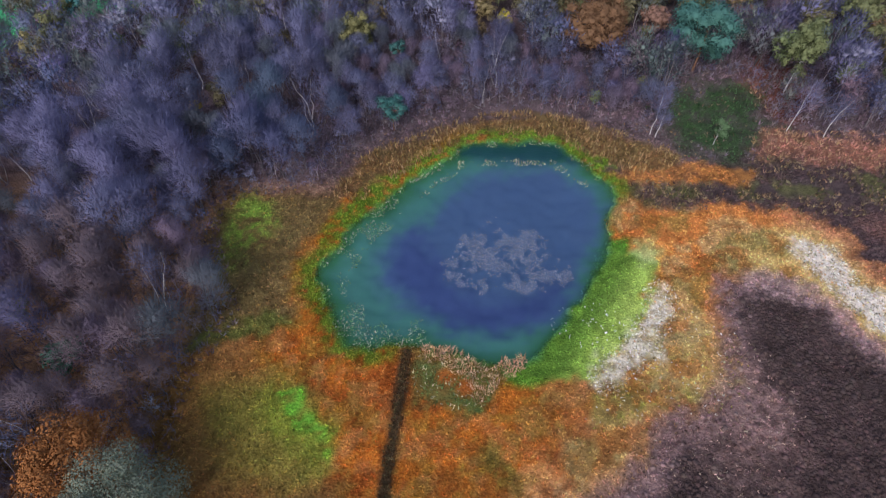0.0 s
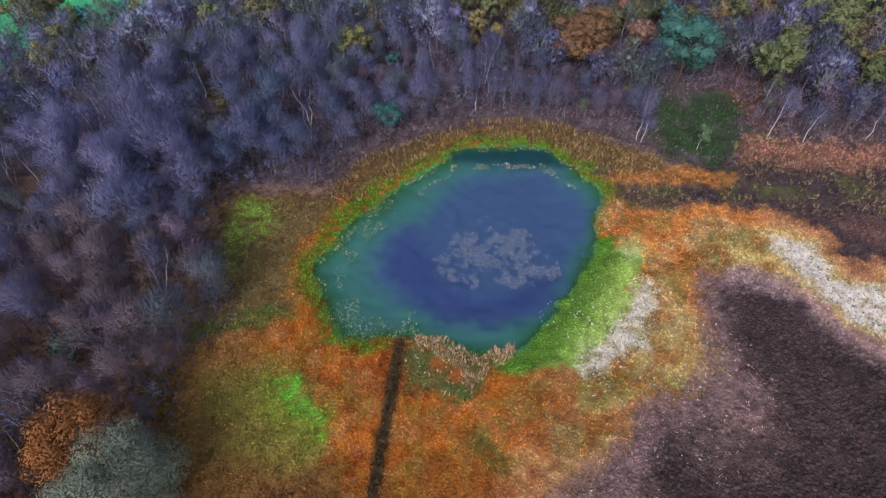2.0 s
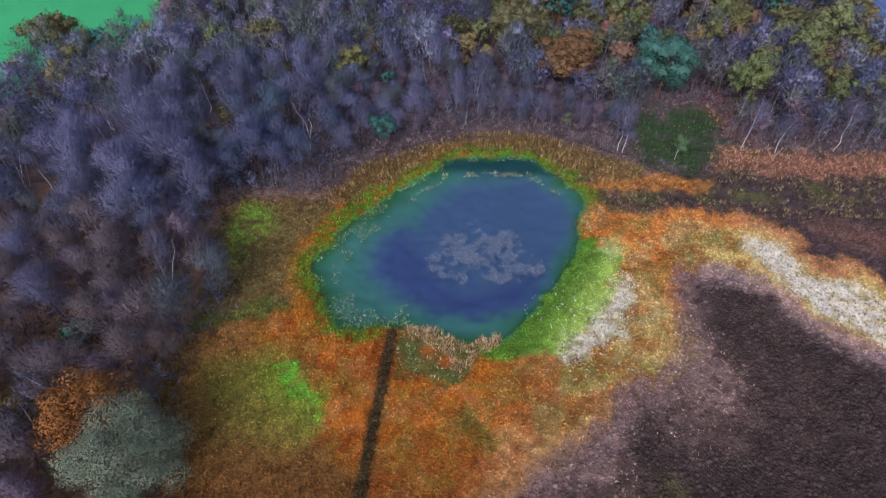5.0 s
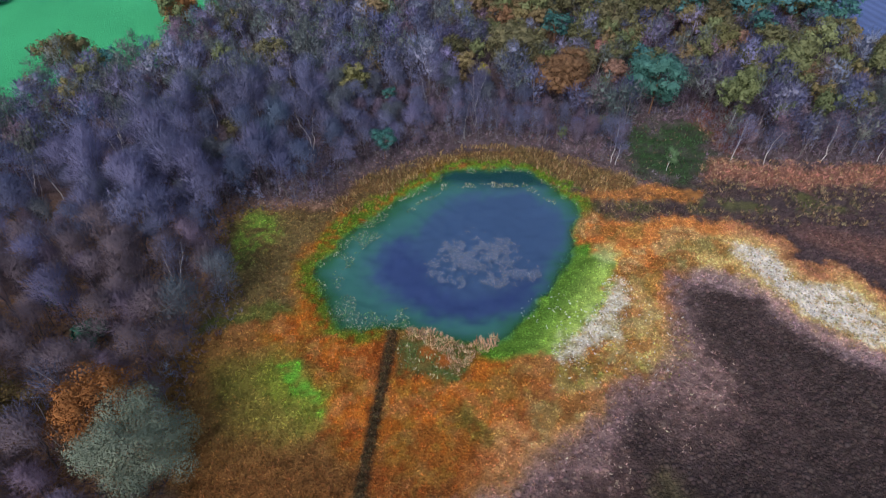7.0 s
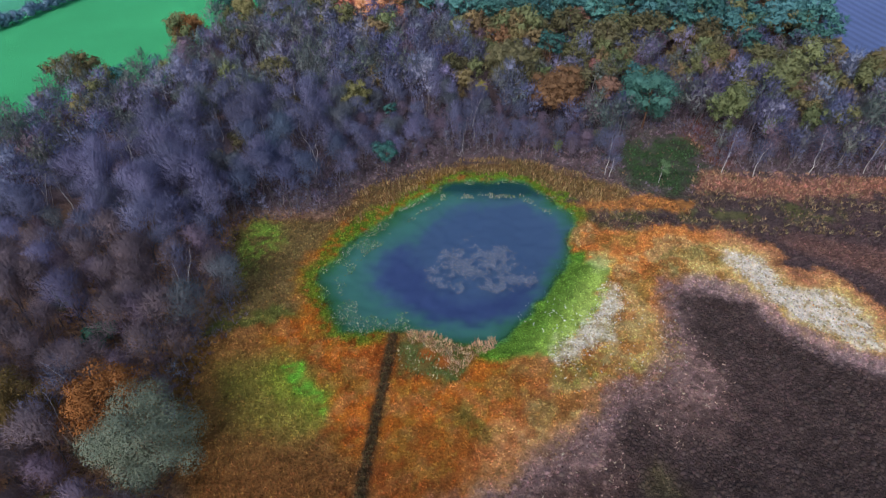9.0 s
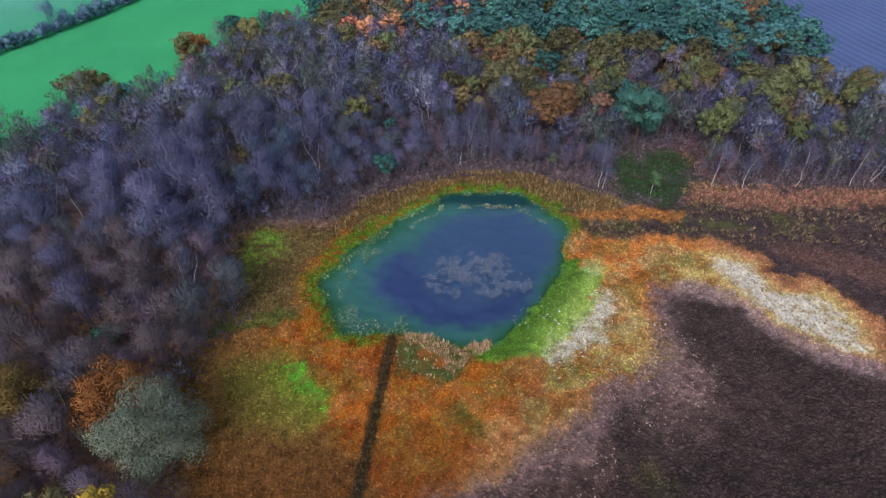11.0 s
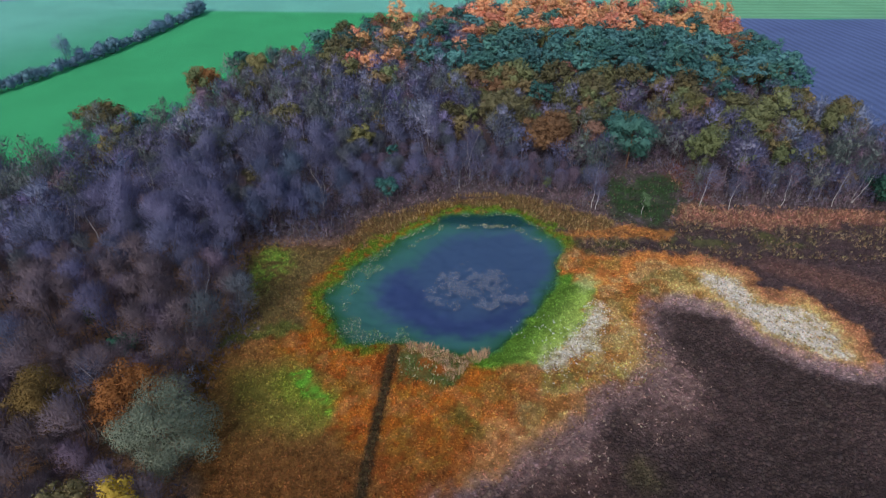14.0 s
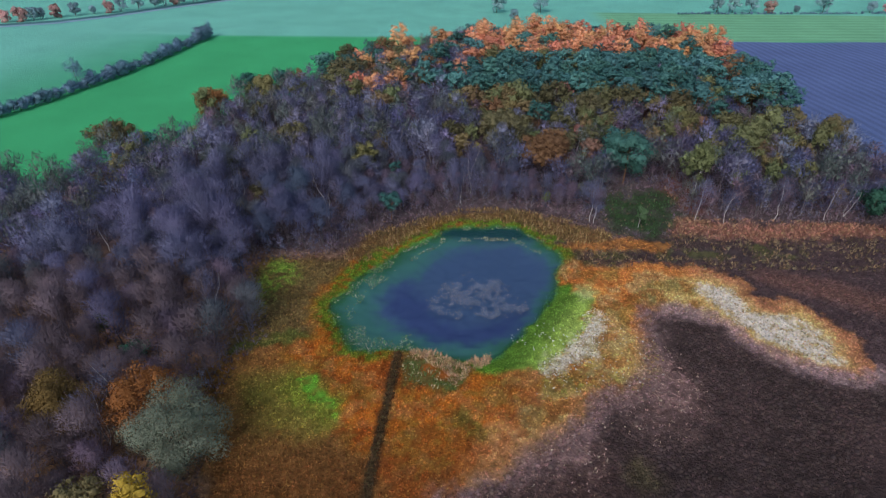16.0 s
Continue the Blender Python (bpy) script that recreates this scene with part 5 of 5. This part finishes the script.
# undergrowth under the birches
x, y = scatter(1.35, 83, -110, 150, -4, 165)
d = np.maximum(inside(x, y, WOOD), inside(x, y, GLADE) - 1)
k = (d > np.where(x < -34, -2.5, -1.5)) & (d < 34) & (abs(x - 4) < 0.95 * (y + 40) + 12) & (glade(x, y) < 0) & (inside(x, y, BRACKEN) < 0)
red = fbm(x[k], y[k], 14, 84)[:, None]
tufts("undergrowth", x[k], y[k], (0.140, 0.116, 0.136) + np.clip(red - 0.45, 0, 1) * np.array((0.17, 0.05, 0.03)), "brown bracken, brambles and saplings under the birches", "undergrowth", 9, 1.35, 0.12, 1.3, 15)
x, y = scatter(1.0, 85, 46, 84, 100, 142)
k = RNG.random(len(x)) < 0.75 * soft(glade(x, y) - 1.0, 8.0)
tufts("glade_rushes", x[k], y[k], np.where(RNG.random((k.sum(), 1)) < 0.25, (0.110, 0.085, 0.055), (0.044, 0.084, 0.034)) * (0.5 + 1.1 * fbm(x[k], y[k], 5, 86))[:, None], "dark green rushes in the wet glade", "rush", 7, 0.8, 0.12, 0.8, 16)

# ---- floating leaves ----
def build_pads():
    r = np.random.default_rng(31)
    x, y = scatter(0.20, 32, -6, 24, 62, 88)
    edge = inside(x, y, ring([(-3, 69), (-1, 74), (2, 80), (7, 84.5), (13, 84), (19, 80), (22, 74), (21, 68), (14, 65.5), (10, 66.5), (4, 65.5)]))
    clump = fbm(x, y, 2.6, 36, 3) + 0.75 * (fbm(x, y, 0.9, 37, 2) - 0.5)
    k = (edge + 5 * (fbm(x, y, 4, 34) - 0.5) > 0.3) & (clump > 0.49 - 0.012 * np.clip(edge, 0, 6) + 0.22 * r.random(len(x)) ** 3)
    x, y = x[k], y[k]
    n = len(x)
    rad, a0 = r.uniform(0.05, 0.12, n), r.uniform(0, 6.3, n)
    ang = np.arange(7) * 2 * np.pi / 7.6
    v = [np.stack([x, y, np.full(n, -0.135)], 1)]
    for a in ang:
        v.append(np.stack([x + rad * np.cos(a + a0), y + rad * np.sin(a + a0), np.full(n, -0.145) + r.uniform(0, 0.04, n)], 1))
    v = np.stack(v, 1)
    f = np.array([(0, j, j + 1) for j in range(1, 7)])
    f = (f[None] + 8 * np.arange(n)[:, None, None]).reshape(-1, 3)
    tone = np.array((0.235, 0.262, 0.325)) * r.uniform(0.55, 1.45, (n, 1)) * r.uniform(0.93, 1.07, (n, 3))
    me = mesh_of("lily_pads", v.reshape(-1, 3), f, M_TINT, np.repeat(tone, 8, 0))
    tagged(new("lily_pads", me), "grey-green floating lily pads in the middle of the pond", "water lilies", kind="stuff")


build_pads()


# ---- the fields: hedge, lane and far trees ----
def shrub(rng, h, r):
    trunk, crown, _ = bare_tree(rng, h, (0, 0), 8, 440, 0.8 * r / h, 0.26, 0.0, 0.08, 14, 3, 2.5, core=0.55, long=2.2)
    return trunk, crown


# hedge and lane trees: some distance haze is mixed into these colours
M_HEDGE = twig_material("hedge_twigs", (0.170, 0.250, 0.290), 0.02, 0.2)
M_ROW_RED = leaf_material("hazed_red_leaves", (0.480, 0.270, 0.260))
M_ROW_GREY = leaf_material("hazed_grey_green_leaves", (0.190, 0.300, 0.330))
G_HEDGE, G_ROW = "shrubs of the field hedge", "trees along the lane"
SHRUBS = [master("hedge_shrub", "bare dark hedge shrub between two meadows", "shrub", shrub(rng_of(300 + k), h, r), (M_DARK_BARK, M_HEDGE), G_HEDGE)
          for k, (h, r) in enumerate(((5.2, 3.4), (6.4, 3.6), (4.4, 3.6)))]
HEDGE_LINE = np.array([(-206, 170), (-192, 198), (-186, 213), (-180, 233), (-174, 258), (-167, 290), (-163, 330), (-159, 362)], float)
r = np.random.default_rng(77)
for a, b in zip(HEDGE_LINE[:-1], HEDGE_LINE[1:]):
    steps = max(2, int(np.linalg.norm(b - a) / 2.8))
    for s in range(steps):
        p = a + (b - a) * (s + r.uniform(-0.2, 0.2)) / steps
        stand(SHRUBS[int(r.integers(0, 3))], float(p[0] + r.normal() * 0.5), float(p[1]), r.uniform(0, 360), r.uniform(0.7, 1.15) * (1.25 if p[1] > 335 else 1.0))
special("hedge_tree", "bare round tree standing in the hedge", "tree", bare_tree(rng_of(310), 16.0, (0, 0), 12, 1200, 0.26, 0.16, 0.2, 0.2, 14, 2)[:2], (M_DARK_BARK, M_HEDGE), -180, 240, 0, G_HEDGE)
special("hedge_tree", "bare round tree at the end of the hedge", "tree", bare_tree(rng_of(311), 11.0, (0, 0), 12, 700, 0.30, 0.14, 0.15, 0.2, 14, 2)[:2], (M_DARK_BARK, M_HEDGE), -160, 361, 0, G_HEDGE)

# the lane and its row of trees
M_LANE = nodes_of("pale_lane")[0]
_t = M_LANE.node_tree
_t.links.new(mixed(_t, (0.22, 0.36, 0.46, 1), spread_grey(_t, grain(_t, 0.4), 0.75, 1.2), 1.0), _t.nodes["Principled BSDF"].inputs["Base Color"])
LANE = np.array([(-420, 350), (-350, 372), (-317, 384), (-287, 399), (-260, 425), (-232, 464), (-205, 498), (-150, 560), (-60, 660)], float)
side = np.array([unit(np.array([-(b - a)[1], (b - a)[0]])) for a, b in zip(np.roll(LANE, 1, 0), np.roll(LANE, -1, 0))])
side[0], side[-1] = side[1], side[-2]
lane_v = np.concatenate([np.c_[LANE + side * 3.2, np.full(len(LANE), 0.06)], np.c_[LANE - side * 3.2, np.full(len(LANE), 0.06)]])
kk, nn = np.arange(len(LANE) - 1), len(LANE)
tagged(new("road", mesh_of("road", lane_v, None, M_LANE, quads=np.stack([kk, kk + 1, kk + 1 + nn, kk + nn], 1)[:, ::-1])), "pale grey country lane across the meadows", "road", kind="structure")
M_VERGE = plant_material("dark_verge_grass", (0.060, 0.150, 0.165), 0.9, 0.0, (0.7, 1.3), 0.3)
verge = LANE + side * (4.6 if side[3][1] > 0 else -4.6)
verge_v = np.concatenate([np.c_[verge + side * 1.3, np.full(nn, 0.1)], np.c_[verge, np.full(nn, 1.1)], np.c_[verge - side * 1.3, np.full(nn, 0.1)]])
faces = np.concatenate([np.stack([kk + o, kk + 1 + o, kk + 1 + nn + o, kk + nn + o], 1)[:, ::-1] for o in (0, nn)])
tagged(new("verge", mesh_of("verge", verge_v, None, M_VERGE, quads=faces)), "low dark clipped verge along the lane", "verge", kind="structure")
ROW = [master("lane_tree", lab, "tree", leafy_tree(rng_of(320 + k), h, q, -0.8, 26, 480, 0.62, 1.0, 0.18, turn=0.25), (M_DARK_BARK, mat), G_ROW)
       for k, (h, q, mat, lab) in enumerate(((8.0, 3.2, M_ROW_RED, "small red-leaved tree along the lane"), (8.5, 3.4, M_ROW_GREY, "grey-green tree along the lane"),
                                             (12.5, 4.0, M_ROW_GREY, "tall grey-green tree along the lane")))]
for x, y, k, size in ((-323, 408, 0, 0.9), (-314, 412, 0, 1.1), (-308, 416, 1, 0.9), (-305, 420, 1, 0.8), (-298, 428, 0, 1.05), (-288, 436, 1, 0.9), (-278, 444, 1, 0.6), (-268, 450, 0, 0.95), (-262, 456, 2, 0.85),
                      (-252, 464, 2, 0.9), (-244, 476, 1, 1.0), (-238, 480, 2, 1.0), (-232, 490, 0, 1.4), (-226, 494, 2, 0.9), (-219, 502, 2, 1.0), (-212, 508, 1, 0.9), (-204, 516, 1, 0.9), (-195, 524, 2, 0.8),
                      (-345, 396, 0, 0.9), (-360, 390, 1, 0.9), (-185, 536, 1, 0.9), (-172, 548, 2, 0.9)):
    stand(ROW[k], x, y - 9, x * 7 % 360, size * 1.4)
# lone trees beyond the wood
for x, y, k, size in ((39, 462, 2, 1.25), (75, 465, 2, 1.2), (50, 432, 1, 0.8), (222, 474, 2, 0.95), (236, 476, 2, 1.05), (251, 477, 2, 1.1), (266, 476, 0, 1.15), (290, 478, 1, 0.6), (314, 482, 2, 1.2), (356, 486, 1, 0.9), (370, 486, 0, 0.9)):
    stand(ROW[k], x, y, x * 7 % 360, size * 1.35, 3, "dark lone tree in the far meadow")
r = np.random.default_rng(78)
for s in np.arange(188, 380, 2.8):
    if r.random() < 0.85:
        stand(SHRUBS[2], float(s), float(465 + 0.08 * (s - 187)), r.uniform(0, 360), r.uniform(0.3, 0.55), 3, "low dark hedge shrub beyond the mown meadow")

# shapes that found no place
for root in HOME:
    if root not in USED:
        for ob in (*root.children_recursive, root):
            bpy.data.objects.remove(ob)
